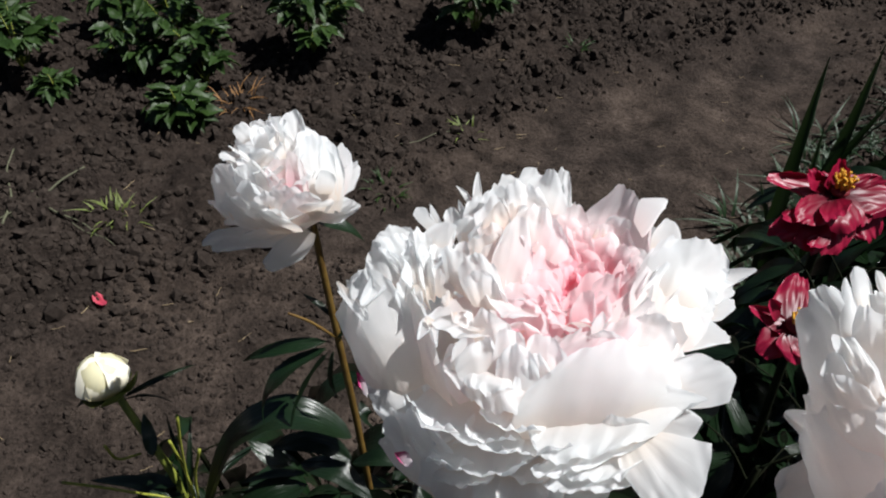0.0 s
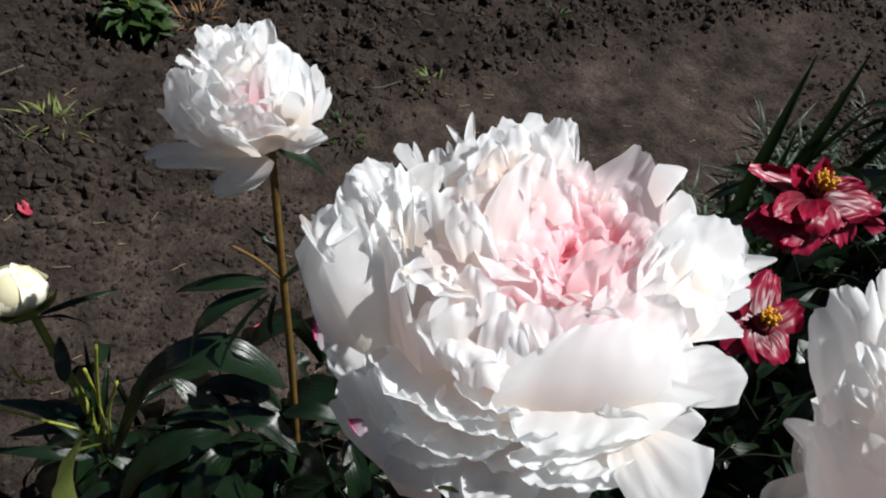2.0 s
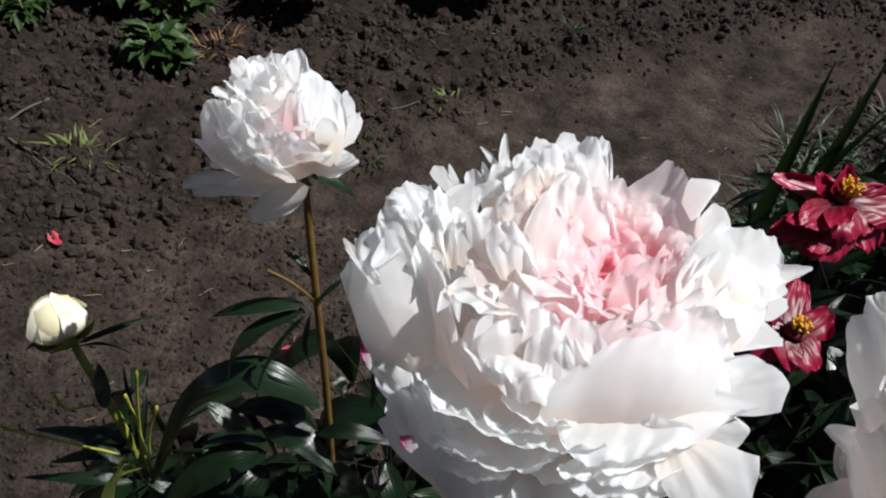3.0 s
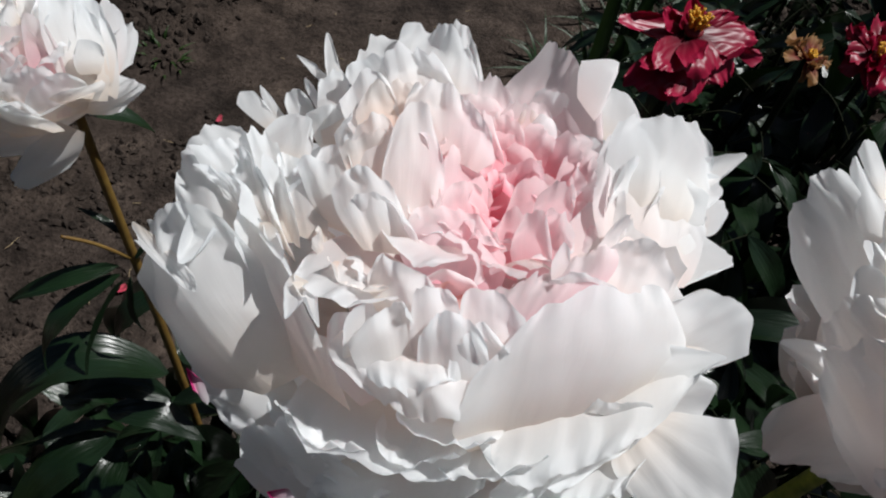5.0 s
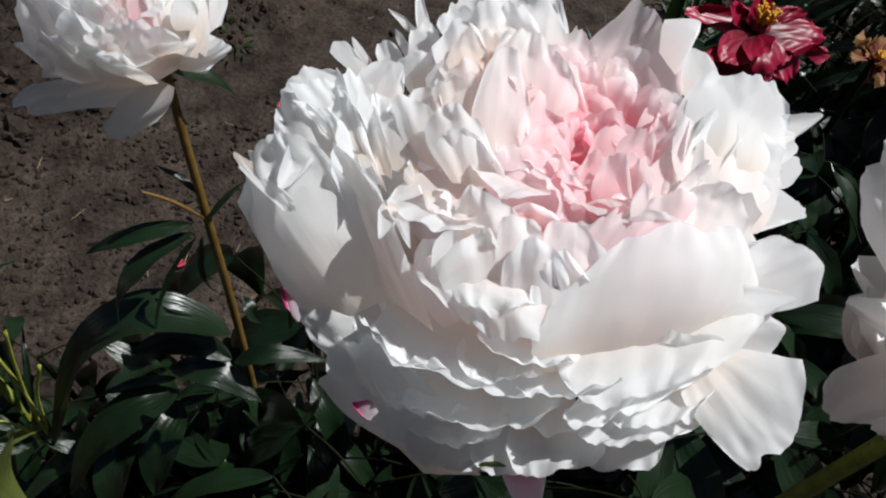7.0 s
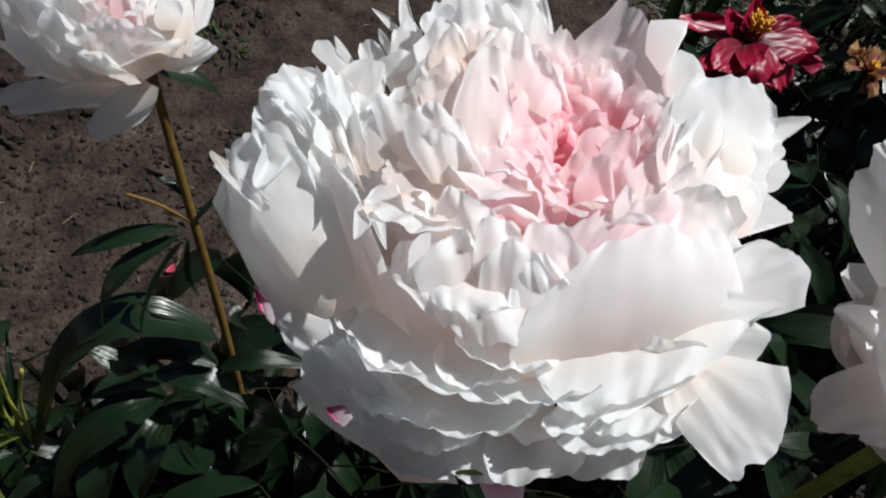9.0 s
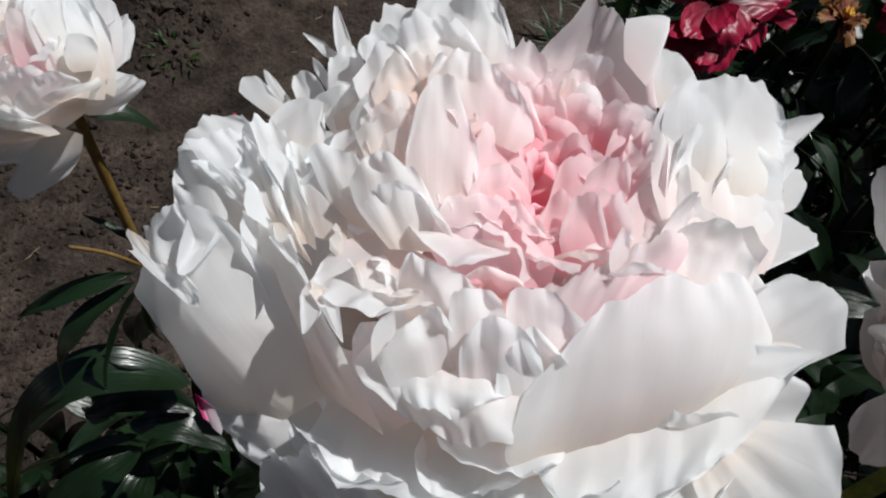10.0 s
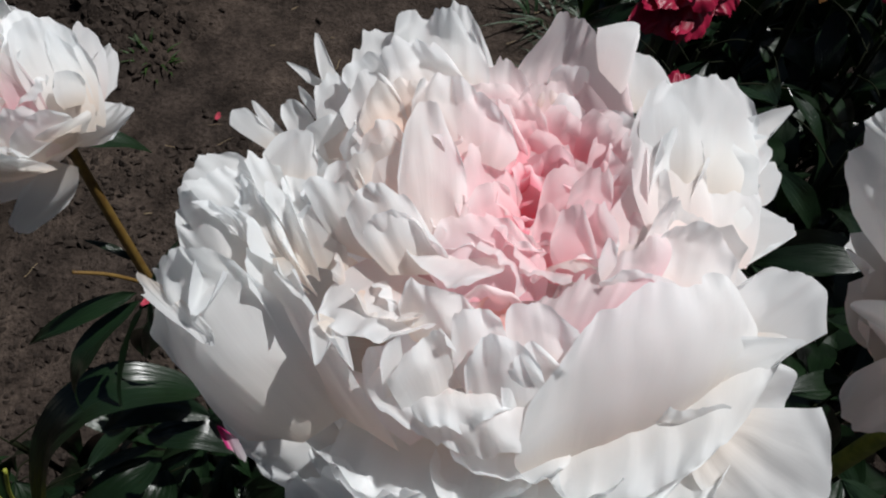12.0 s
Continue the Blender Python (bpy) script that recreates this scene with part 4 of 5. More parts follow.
def small_bloom(parent, m, seed):
    """A rounded double bloom that leans over, with guard petals round its foot."""
    rng = random.Random(seed)
    core = part("bloom", core_bm(0.014, 0.045), CORE, parent, "double white peony bloom")
    core.matrix_basis = m
    # petals on the far side and in the body of the ball
    for k, (n, a, spec, mat) in enumerate((
            (7, 40, (0.034, 0.010, 0.030, 0.036, 0.034, 9, 0.004, 0.08, 0.000), PETAL_WHITE),
            (10, 0, (0.038, 0.022, 0.030, 0.048, 0.027, 12, 0.005, 0.10, 0.002), PETAL_WHITE),
            (9, 10, (0.028, 0.030, 0.018, 0.058, 0.019, 16, 0.006, 0.14, 0.002), PETAL_ROSE))):
        add_petals(core, ring(rng, n, a, *spec, 0.12), mat, (0, 0, 0), seed + 20 * k, 14, 11, twist=rng, foot=(0.006, 0.002))
    # far side and guard petals
    petal_in(core, PETAL_WHITE, (10, -42, 22), (-45, -43, 36), (-47, -51, 28), (-15, -42, 9), -1, -1, 1.5, 0.6, 2.4)
    petal_in(core, PETAL_WHITE, (21, -40, 19), (-10, -45, 12), (-18, -59, 5), (4, -48, -3), -1, -1, 1.5, 0.6, 2.4)
    petal_in(core, PETAL_BLUSH, (44, -19, 28), (49, 1, 51), (49, 13, 46), (50, 8, 30), 2, 1, 1, 0.6, 2.2)
    petal_in(core, PETAL_BLUSH, (42, -24, 33), (49, -3, 38), (48, 21, 19), (45, 0, 16), 2, 1, 1, 0.6, 1.6)
    petal_in(core, PETAL_WHITE, (-24, -45, 44), (-38, -35, 48), (-45, -30, 54), (-26, -39, 59), 1, 1, 0.6, 0.6, 1.6)
    # the ball
    petal_in(core, PETAL_WHITE, (31, -23, 50), (21, -5, 81), (26, 16, 80), (37, 1, 72), 3, 1, 1.5, 0.7, 2.4)
    petal_in(core, PETAL_WHITE, (27, -28, 60), (6, -13, 87), (15, 0, 86), (27, -4, 80), 3, 1, 1.5, 0.7, 2.4)
    petal_in(core, PETAL_WHITE, (19, -35, 62), (0, -23, 84), (9, -10, 89), (20, -12, 83), 3, 1, 1.5, 0.7, 2.2)
    petal_in(core, PETAL_WHITE, (22, -34, 68), (5, -31, 81), (1, -20, 88), (22, -24, 82), 1, 1, 1, 0.7, 1.6)
    petal_in(core, PETAL_WHITE, (40, -29, 35), (34, -13, 76), (39, 3, 72), (50, 0, 52), 5, 1, 1.2, 0.7, 2.4)
    petal_in(core, PETAL_WHITE, (41, -29, 27), (46, -13, 62), (48, -1, 61), (51, -9, 38), 4, 1, 1, 0.7, 2.4)
    petal_in(core, PETAL_WHITE, (6, -50, 41), (-33, -37, 59), (-12, -29, 84), (6, -39, 78), 7, 1, 1.5, 0.6, 2.2)
    petal_in(core, PETAL_ROSE, (25, -40, 47), (19, -37, 76), (27, -29, 78), (33, -27, 70), -3, 1, 1.5, 0.8, 2.2)
    petal_in(core, PETAL_ROSE, (28, -41, 43), (32, -28, 75), (37, -21, 76), (40, -27, 62), -2, 1, 1.5, 0.8, 2.2)
    petal_in(core, PETAL_WHITE, (37, -36, 30), (39, -22, 74), (45, -7, 72), (51, -9, 52), 6, 1, 1.2, 0.7, 2.2)
    petal_in(core, PETAL_WHITE, (12, -50, 45), (-4, -42, 76), (7, -34, 82), (19, -36, 78), 4, 1, 1.5, 0.7, 2.2)
    petal_in(core, PETAL_WHITE, (19, -47, 45), (9, -41, 77), (16, -33, 80), (25, -38, 71), 3, 1, 1.5, 0.7, 2.2)
    petal_in(core, PETAL_WHITE, (12, -51, 52), (-1, -47, 75), (7, -43, 78), (12, -48, 69), 3, 1, 1, 0.7, 2.2)
    petal_in(core, PETAL_BLUSH, (19, -48, 35), (9, -49, 66), (25, -46, 68), (36, -40, 57), 2, 1.5, 1.5, 0.8, 2.2)
    petal_in(core, PETAL_WHITE, (10, -50, 33), (-24, -44, 58), (-6, -45, 69), (10, -51, 60), 4, 1, 1.5, 0.7, 2.2)
    petal_in(core, PETAL_WHITE, (11, -48, 27), (-33, -41, 42), (-4, -50, 61), (14, -52, 51), 4, 1, 1.5, 0.7, 2.2)
    petal_in(core, PETAL_WHITE, (44, -31, 41), (45, -30, 56), (50, -22, 56), (51, -21, 45), 2, 1, 1, 0.7, 2.2)
    petal_in(core, PETAL_WHITE, (27, -44, 30), (23, -51, 55), (35, -43, 58), (43, -36, 46), 4, 1, 1, 0.7, 2.4)
    petal_in(core, PETAL_WHITE, (12, -50, 32), (5, -54, 55), (18, -52, 58), (23, -51, 48), 3, 1, 1, 0.7, 2.2)
    petal_in(core, PETAL_WHITE, (36, -35, 27), (18, -53, 43), (-26, -51, 32), (-7, -45, 17), -2, -1, 1.2, 0.7, 2)
    petal_in(core, PETAL_WHITE, (32, -43, 35), (39, -41, 44), (46, -7, 11), (36, -21, 5), 4, 1, 1, 0.8, 2.8)
    fringe(core, rng, (9, -14, 44), (39, 36, 51), 36, 0.25, (PETAL_WHITE, PETAL_BLUSH, PETAL_WHITE), 6.5)
    return core


peony_small = empty("peony", Matrix.Translation((0.035, 0.55, 0.0)), "white double peony on a tall bare brown stem", "flower", "white peonies")
small_bloom(peony_small, turned((-0.38, -0.10, 0.91), (-0.019, 0.594, 0.789)), 31)
stem_part(peony_small, [(0.035, 0.55, 0.0), (0.03, 0.56, 0.3), (0.015, 0.568, 0.52), (-0.002, 0.58, 0.66), (-0.012, 0.588, 0.735), (-0.019, 0.594, 0.794)], 0.0040, 0.0028, STEM, "brown-green stem")

peony_side = empty("peony", Matrix.Translation((0.37, 0.44, 0.0)), "white double peony, its front in shade", "flower", "white peonies")
SIDE_RINGS = ((8, 0, (0.056, 0.004, 0.066, 0.030, 0.060, 4, 0.006, 0.06, 0.000), PETAL_BLUSH),
              (8, 15, (0.062, 0.020, 0.066, 0.066, 0.060, 5, 0.006, 0.06, 0.000), PETAL_BLUSH),
              (10, 25, (0.058, 0.036, 0.056, 0.090, 0.045, 7, 0.009, 0.10, 0.003), PETAL_WHITE),
              (9, 10, (0.046, 0.050, 0.040, 0.098, 0.036, 8, 0.010, 0.12, 0.004), PETAL_WHITE),
              (7, 30, (0.030, 0.050, 0.022, 0.098, 0.028, 10, 0.008, 0.16, 0.002), PETAL_BLUSH))


def side_bloom(parent, m):
    rng = random.Random(48)
    # oversized unseen core, added to keep sun from passing through to the front
    core = part("bloom", core_bm(0.046, 0.086), CORE, parent, "double white peony bloom")
    core.matrix_basis = m
    for k, (n, a0, spec, mat) in enumerate(SIDE_RINGS):
        add_petals(core, shrunk(ring(rng, n, a0, *spec, 0.07), 0.92, 0.94), mat, (0.006, 0.006, 0), 47 + 20 * k, 16, 12, twist=rng)
    # guard petals
    petal_in(core, PETAL_BLUSH, (-43, -25, 75), (-66, -5, 25), (-57, -25, 20), (-48, -45, 67), -2, -1, 1.5, 0.8, 2.6)
    petal_in(core, PETAL_WHITE, (-53, -23, 72), (-69, -6, 62), (-71, 13, 49), (-66, -2, 74), 2, 1, 1, 0.6, 1.6)
    petal_in(core, PETAL_BLUSH, (-35, -35, 77), (-55, -40, 54), (-43, -52, 66), (-30, -56, 78), -2, -1, 1.5, 0.9, 2.4)
    petal_in(core, PETAL_BLUSH, (-35, -48, 61), (-67, -22, 59), (-67, -3, 79), (-52, -17, 99), 8, 1, 1.5, 0.8, 2.2)
    petal_in(core, PETAL_BLUSH, (-21, -56, 65), (-54, -40, 75), (-46, -38, 95), (-31, -45, 99), 6, 1, 1.5, 0.8, 2.2)
    petal_in(core, PETAL_BLUSH, (-14, -56, 76), (-39, -52, 84), (-38, -47, 96), (-25, -47, 103), 5, 1, 1.5, 0.8, 2.2)
    # upper petals
    petal_in(core, PETAL_WHITE, (-38, 36, 104), (-39, 61, 99), (-38, 63, 102), (-34, 52, 100), 2, 1, 0.6, 0.7, 2.2)
    petal_in(core, PETAL_WHITE, (-45, 37, 97), (-50, 63, 98), (-48, 65, 102), (-40, 59, 95), 2, 1, 0.6, 0.7, 2.2)
    petal_in(core, PETAL_WHITE, (-28, 9, 115), (-29, 46, 107), (-16, 60, 105), (-11, 38, 118), 4, 1, 1.5, 0.8, 2.4)
    petal_in(core, PETAL_WHITE, (-36, 10, 111), (-38, 43, 105), (-26, 58, 104), (-23, 40, 115), 4, 1, 2, 0.8, 2.4)
    petal_in(core, PETAL_WHITE, (-52, 9, 97), (-53, 53, 92), (-50, 58, 98), (-39, 54, 95), 3, 1.5, 2, 0.8, 2.2)
    petal_in(core, PETAL_WHITE, (-51, -13, 83), (-66, 37, 66), (-66, 54, 91), (-52, 52, 95), -5, 1, 1.5, 0.7, 2.6)
    petal_in(core, PETAL_WHITE, (-46, 7, 106), (-47, 44, 97), (-40, 53, 98), (-40, 33, 111), 2, 1.5, 2, 0.8, 2.2)
    petal_in(core, PETAL_BLUSH, (-44, -21, 95), (-53, 29, 100), (-43, 28, 112), (-34, 10, 119), 5, 1.5, 2, 0.8, 2.2)
    petal_in(core, PETAL_BLUSH, (-37, -16, 105), (-46, 6, 113), (-39, 14, 119), (-32, 1, 122), 4, 1.5, 2.5, 0.8, 2.2)
    petal_in(core, PETAL_BLUSH, (-48, -31, 79), (-69, 3, 73), (-65, 6, 88), (-55, -8, 103), 6, 1, 1.5, 0.7, 2.2)
    petal_in(core, PETAL_WHITE, (-58, -10, 91), (-67, 8, 90), (-62, 15, 97), (-60, 4, 100), 2, 1, 1, 0.7, 2)
    petal_in(core, PETAL_WHITE, (-51, -12, 95), (-61, 16, 98), (-57, 22, 101), (-53, -3, 109), 3, 1.5, 2, 0.7, 2)
    petal_in(core, PETAL_WHITE, (-32, -22, 111), (-40, -11, 116), (-37, -3, 121), (-33, -14, 120), 2, 1.5, 2, 0.7, 2)
    petal_in(core, PETAL_CREAMY, (-23, -28, 101), (-42, -36, 97), (-47, -20, 104), (-35, -20, 115), -4, 1, 2, 0.8, 2.4)
    petal_in(core, PETAL_BLUSH, (-19, -34, 99), (-37, -47, 97), (-54, -24, 100), (-42, -17, 112), 3, 1.5, 2, 0.9, 2.4)
    petal_in(core, PETAL_BLUSH, (-17, -30, 106), (-37, -40, 105), (-38, -29, 114), (-29, -25, 119), 3, 1.5, 2, 0.8, 2.2)
    return core


side_bloom(peony_side, Matrix.Translation((0.334, 0.378, 0.857)) @ Matrix.Diagonal((0.94, 0.94, 0.94, 1)))
stem_part(peony_side, [(0.37, 0.46, 0.0), (0.335, 0.403, 0.4), (0.334, 0.378, 0.861)], 0.006, 0.0042, STEM_GREEN)

# leaves on the tall stem, and the stub of a broken leaf stalk
for b, t, w, rl, sh in (((-0.010, 0.572, 0.662), (-0.085, 0.550, 0.652), 0.75, -20, 0), ((-0.010, 0.570, 0.655), (-0.085, 0.523, 0.625), 0.85, 10, 1),
                        ((-0.006, 0.580, 0.685), (-0.032, 0.592, 0.700), 0.9, 0, 2), ((-0.008, 0.568, 0.652), (-0.046, 0.530, 0.590), 0.45, 60, 2),
                        ((-0.004, 0.570, 0.652), (-0.004, 0.545, 0.610), 0.6, 30, 0), ((0.000, 0.575, 0.665), (0.020, 0.590, 0.690), 0.7, 10, 2)):
    leaf_on(peony_small, b, t, w, rl, sh)
# the dark arching leaves round the foot of the tall stem
arched_leaf(peony_small, [(0.012, 0.550, 0.555), (-0.022, 0.546, 0.583), (-0.065, 0.538, 0.577), (-0.099, 0.521, 0.540), (-0.125, 0.489, 0.450)], 0.046, 10)
arched_leaf(peony_small, [(0.013, 0.543, 0.528), (-0.013, 0.548, 0.540), (-0.043, 0.547, 0.536), (-0.065, 0.543, 0.525)], 0.022, -25)
arched_leaf(peony_small, [(0.013, 0.542, 0.525), (0.044, 0.544, 0.540), (0.088, 0.548, 0.530)], 0.017, 10)
arched_leaf(peony_small, [(-0.030, 0.533, 0.508), (-0.058, 0.523, 0.513), (-0.090, 0.515, 0.500)], 0.011, 10)
arched_leaf(peony_small, [(-0.036, 0.540, 0.512), (0.001, 0.533, 0.520), (0.038, 0.521, 0.500)], 0.030, -12)
arched_leaf(peony_small, [(0.020, 0.522, 0.495), (0.033, 0.518, 0.480), (0.044, 0.513, 0.460)], 0.022, -25)
arched_leaf(peony_small, [(-0.027, 0.526, 0.502), (-0.055, 0.503, 0.505), (-0.084, 0.485, 0.480), (-0.108, 0.460, 0.430)], 0.040, 10)
arched_leaf(peony_small, [(-0.020, 0.482, 0.442), (0.005, 0.488, 0.450), (0.027, 0.495, 0.445)], 0.024, -10)
arched_leaf(peony_small, [(-0.027, 0.524, 0.480), (-0.039, 0.493, 0.470), (-0.043, 0.465, 0.430)], 0.036, 0)
arched_leaf(peony_small, [(-0.010, 0.526, 0.470), (-0.014, 0.488, 0.440), (-0.006, 0.454, 0.400)], 0.028, 15)
arched_leaf(peony_small, [(0.017, 0.534, 0.470), (0.010, 0.504, 0.430), (0.020, 0.463, 0.380)], 0.030, -15)
arched_leaf(peony_small, [(0.045, 0.532, 0.480), (0.059, 0.499, 0.440), (0.069, 0.463, 0.390)], 0.030, 10)
arched_leaf(peony_small, [(0.066, 0.534, 0.500), (0.066, 0.517, 0.495), (0.071, 0.503, 0.470)], 0.012, -30)
arched_leaf(peony_small, [(0.023, 0.511, 0.470), (0.029, 0.499, 0.465), (0.034, 0.491, 0.450)], 0.016, -25)
arched_leaf(peony_small, [(0.031, 0.482, 0.440), (0.041, 0.475, 0.435), (0.049, 0.470, 0.430)], 0.014, -10)
arched_leaf(peony_small, [(0.071, 0.550, 0.500), (0.093, 0.521, 0.480), (0.108, 0.492, 0.430)], 0.024, 10)
arched_leaf(peony_small, [(-0.059, 0.506, 0.480), (-0.072, 0.475, 0.460), (-0.077, 0.446, 0.410)], 0.034, 5)
arched_leaf(peony_small, [(-0.102, 0.498, 0.420), (-0.124, 0.482, 0.430), (-0.161, 0.455, 0.390)], 0.020, 5)
arched_leaf(peony_small, [(0.040, 0.520, 0.620), (0.037, 0.518, 0.645), (0.030, 0.527, 0.650)], 0.012, 0)
arched_leaf(peony_small, [(0.061, 0.538, 0.660), (0.064, 0.528, 0.655), (0.061, 0.522, 0.620)], 0.014, 10)
stem_part(peony_small, [(-0.003, 0.578, 0.662), (-0.022, 0.574, 0.682), (-0.038, 0.569, 0.695)], 0.0014, 0.0011, STEM, "broken leaf stalk", "stalk")
leaf_on(peony_small, (-0.018, 0.594, 0.780), (0.024, 0.606, 0.766), 1.5, 0, 0, "bract")

# ---- the bud ----
bud = empty("peony_bud", Matrix.Translation((-0.10, 0.49, 0.0)), "creamy white peony bud in green sepals on its stem", "flower bud")
stem_part(bud, [(-0.10, 0.49, 0.0), (-0.115, 0.495, 0.3), (-0.15, 0.512, 0.48), (-0.195, 0.54, 0.54), (-0.215, 0.553, 0.562)], 0.0050, 0.0034, STEM_GREEN)
AT_BUD = turned((-0.4, 0.2, 0.9), (-0.216, 0.552, 0.558))
bud_core = part("bud_head", core_bm(0.0225, 0.043), PETAL_CREAM, bud, "tight creamy bud")
bud_core.matrix_basis = AT_BUD
bud_rng = random.Random(5)
add_petals(bud_core, ring(bud_rng, 5, 20, 0.040, 0.014, 0.004, 0.044, 0.050, 20, 0.001, 0.05, 0.0, 0.1), PETAL_CREAM, (0, 0, 0), 3, 8, 8, foot=(0.006, 0.001))
add_petals(bud_core, ring(bud_rng, 5, 30, 0.026, -0.001, 0.0255, 0.011, 0.028, 16, 0.001, 0.05, 0.0, 0.1), SEPAL, (0, 0, 0), 13, 8, 8, name="sepal", foot=(0.005, -0.001))
for b, t, w in (((-0.205, 0.55, 0.558), (-0.150, 0.585, 0.580), 0.45), ((-0.208, 0.548, 0.555), (-0.165, 0.565, 0.560), 0.5), ((-0.225, 0.55, 0.556), (-0.262, 0.538, 0.545), 0.5),
                ((-0.185, 0.535, 0.530), (-0.180, 0.530, 0.470), 0.6), ((-0.150, 0.510, 0.485), (-0.225, 0.515, 0.475), 0.7), ((-0.145, 0.508, 0.475), (-0.235, 0.490, 0.445), 0.6),
                ((-0.140, 0.505, 0.470), (-0.175, 0.470, 0.430), 0.7), ((-0.140, 0.505, 0.48), (-0.155, 0.535, 0.56), 0.35), ((-0.138, 0.505, 0.48), (-0.135, 0.53, 0.55), 0.35)):
    leaf_on(bud, b, t, w, bud_rng.uniform(-30, 30), bud_rng.randrange(5))


for line in ([(-0.256, 0.490, 0.490), (-0.221, 0.490, 0.494), (-0.183, 0.491, 0.494), (-0.146, 0.494, 0.485), (-0.128, 0.497, 0.42)], [(-0.118, 0.500, 0.627), (-0.125, 0.500, 0.573), (-0.131, 0.500, 0.498), (-0.128, 0.498, 0.42)],
             [(-0.134, 0.500, 0.584), (-0.130, 0.500, 0.546), (-0.128, 0.499, 0.493)], [(-0.108, 0.500, 0.578), (-0.121, 0.500, 0.529), (-0.127, 0.499, 0.470)], [(-0.206, 0.505, 0.546), (-0.200, 0.507, 0.522), (-0.185, 0.520, 0.515)]):
    stem_part(bud, line, 0.0014, 0.0011, STEM_YELLOW, "thin yellow-green leaf stalk", "stalk")
# dark leaves under the bud
arched_leaf(bud, [(-0.150, 0.495, 0.470), (-0.191, 0.507, 0.480), (-0.242, 0.506, 0.470)], 0.016, 0)
arched_leaf(bud, [(-0.139, 0.486, 0.460), (-0.175, 0.474, 0.470), (-0.230, 0.465, 0.460)], 0.014, 0)
arched_leaf(bud, [(-0.171, 0.517, 0.520), (-0.177, 0.529, 0.535), (-0.189, 0.547, 0.540)], 0.014, 10)
arched_leaf(bud, [(-0.161, 0.469, 0.450), (-0.155, 0.476, 0.460), (-0.148, 0.487, 0.470)], 0.010, -20)
arched_leaf(bud, [(-0.137, 0.499, 0.460), (-0.110, 0.494, 0.450), (-0.080, 0.496, 0.430)], 0.018, 0)
yellow_leaf = bm_mesh("leaf", leaf_bm(0.10, 0.024, 0.4, 0.35, 3, wavy=0.1), LEAF_WEED)
for base, tip, w in (((-0.120, 0.462, 0.551), (-0.172, 0.455, 0.398), 0.9), ((-0.128, 0.498, 0.475), (-0.196, 0.470, 0.452), 0.7)):
    ob = leaf_on(bud, base, tip, w, 10, 1)
    ob.data = yellow_leaf


# ---- red peonies ----
def stamen_bm(r, rng):
    bm = bmesh.new()
    for i in range(34):
        a, d = rng.uniform(0, math.tau), r * math.sqrt(rng.random())
        top = Vector((math.cos(a) * d, math.sin(a) * d, r * rng.uniform(1.5, 2.1)))
        tube(bm, [Vector((top.x * 0.3, top.y * 0.3, 0)), top * 0.75, top], 0.0005, 0.0014, 3, 5)
    return bm


def red_peony(base, at, axis, r, seed, mat=PETAL_RED, label="crimson peony with golden stamens, open among dark leaves"):
    rng = random.Random(seed)
    thing = empty("red_peony", Matrix.Translation(base), label, "flower", "red peonies")
    core = part("bloom", core_bm(r * 0.2, r * 0.2), CORE_RED, thing, "crimson bloom")
    core.matrix_basis = turned(axis, at)
    s = r / 0.06
    for k, (n, a, spec) in enumerate(((6, 0, (0.030, 0.004, 0.060, -0.022, 0.040, 8, 0.024, 0.14, 0.004)), (6, 25, (0.040, 0.010, 0.066, 0.006, 0.040, 10, 0.026, 0.16, 0.0)),
                                      (5, 60, (0.034, 0.012, 0.052, 0.026, 0.034, 14, 0.024, 0.2, 0.0)), (4, 10, (0.020, 0.012, 0.034, 0.034, 0.020, 12, 0.010, 0.2, 0.0)))):
        rc, hc, rt, ht, w, cup, ruf, teeth, fl = spec
        add_petals(core, ring(rng, n, a, rc * s, hc * s, rt * s, ht * s, w * s, cup / s, ruf * s, teeth, fl * s, 0.45), mat, (0, 0, 0), seed + 20 * k, 12, 9, twist=rng, foot=(0.006, 0.002))
    part("stamen_tuft", stamen_bm(0.014 * s, rng), STAMEN, core, "golden stamens")
    stem_part(thing, [base, (Vector(base) + Vector(at)) / 2 + Vector((0.01, 0, 0)), at], 0.005, 0.004, STEM_SHADED)
    return thing


def open_red_peony(base, at, stamen_radius):
    """The foot, heart and stem of a loose open bloom, whose petals are set one by one."""
    thing = empty("red_peony", Matrix.Translation(base), "crimson peony with golden stamens, open among dark leaves", "flower", "red peonies")
    core = part("bloom", core_bm(0.010, 0.010), CORE_RED, thing, "crimson bloom")
    core.matrix_basis = Matrix.Translation(at)
    part("stamen_tuft", stamen_bm(stamen_radius, random.Random(3)), STAMEN, core, "golden stamens")
    stem_part(thing, [base, (Vector(base) + Vector(at)) / 2 + Vector((0.01, 0, 0)), at], 0.005, 0.004, STEM_SHADED)
    return core


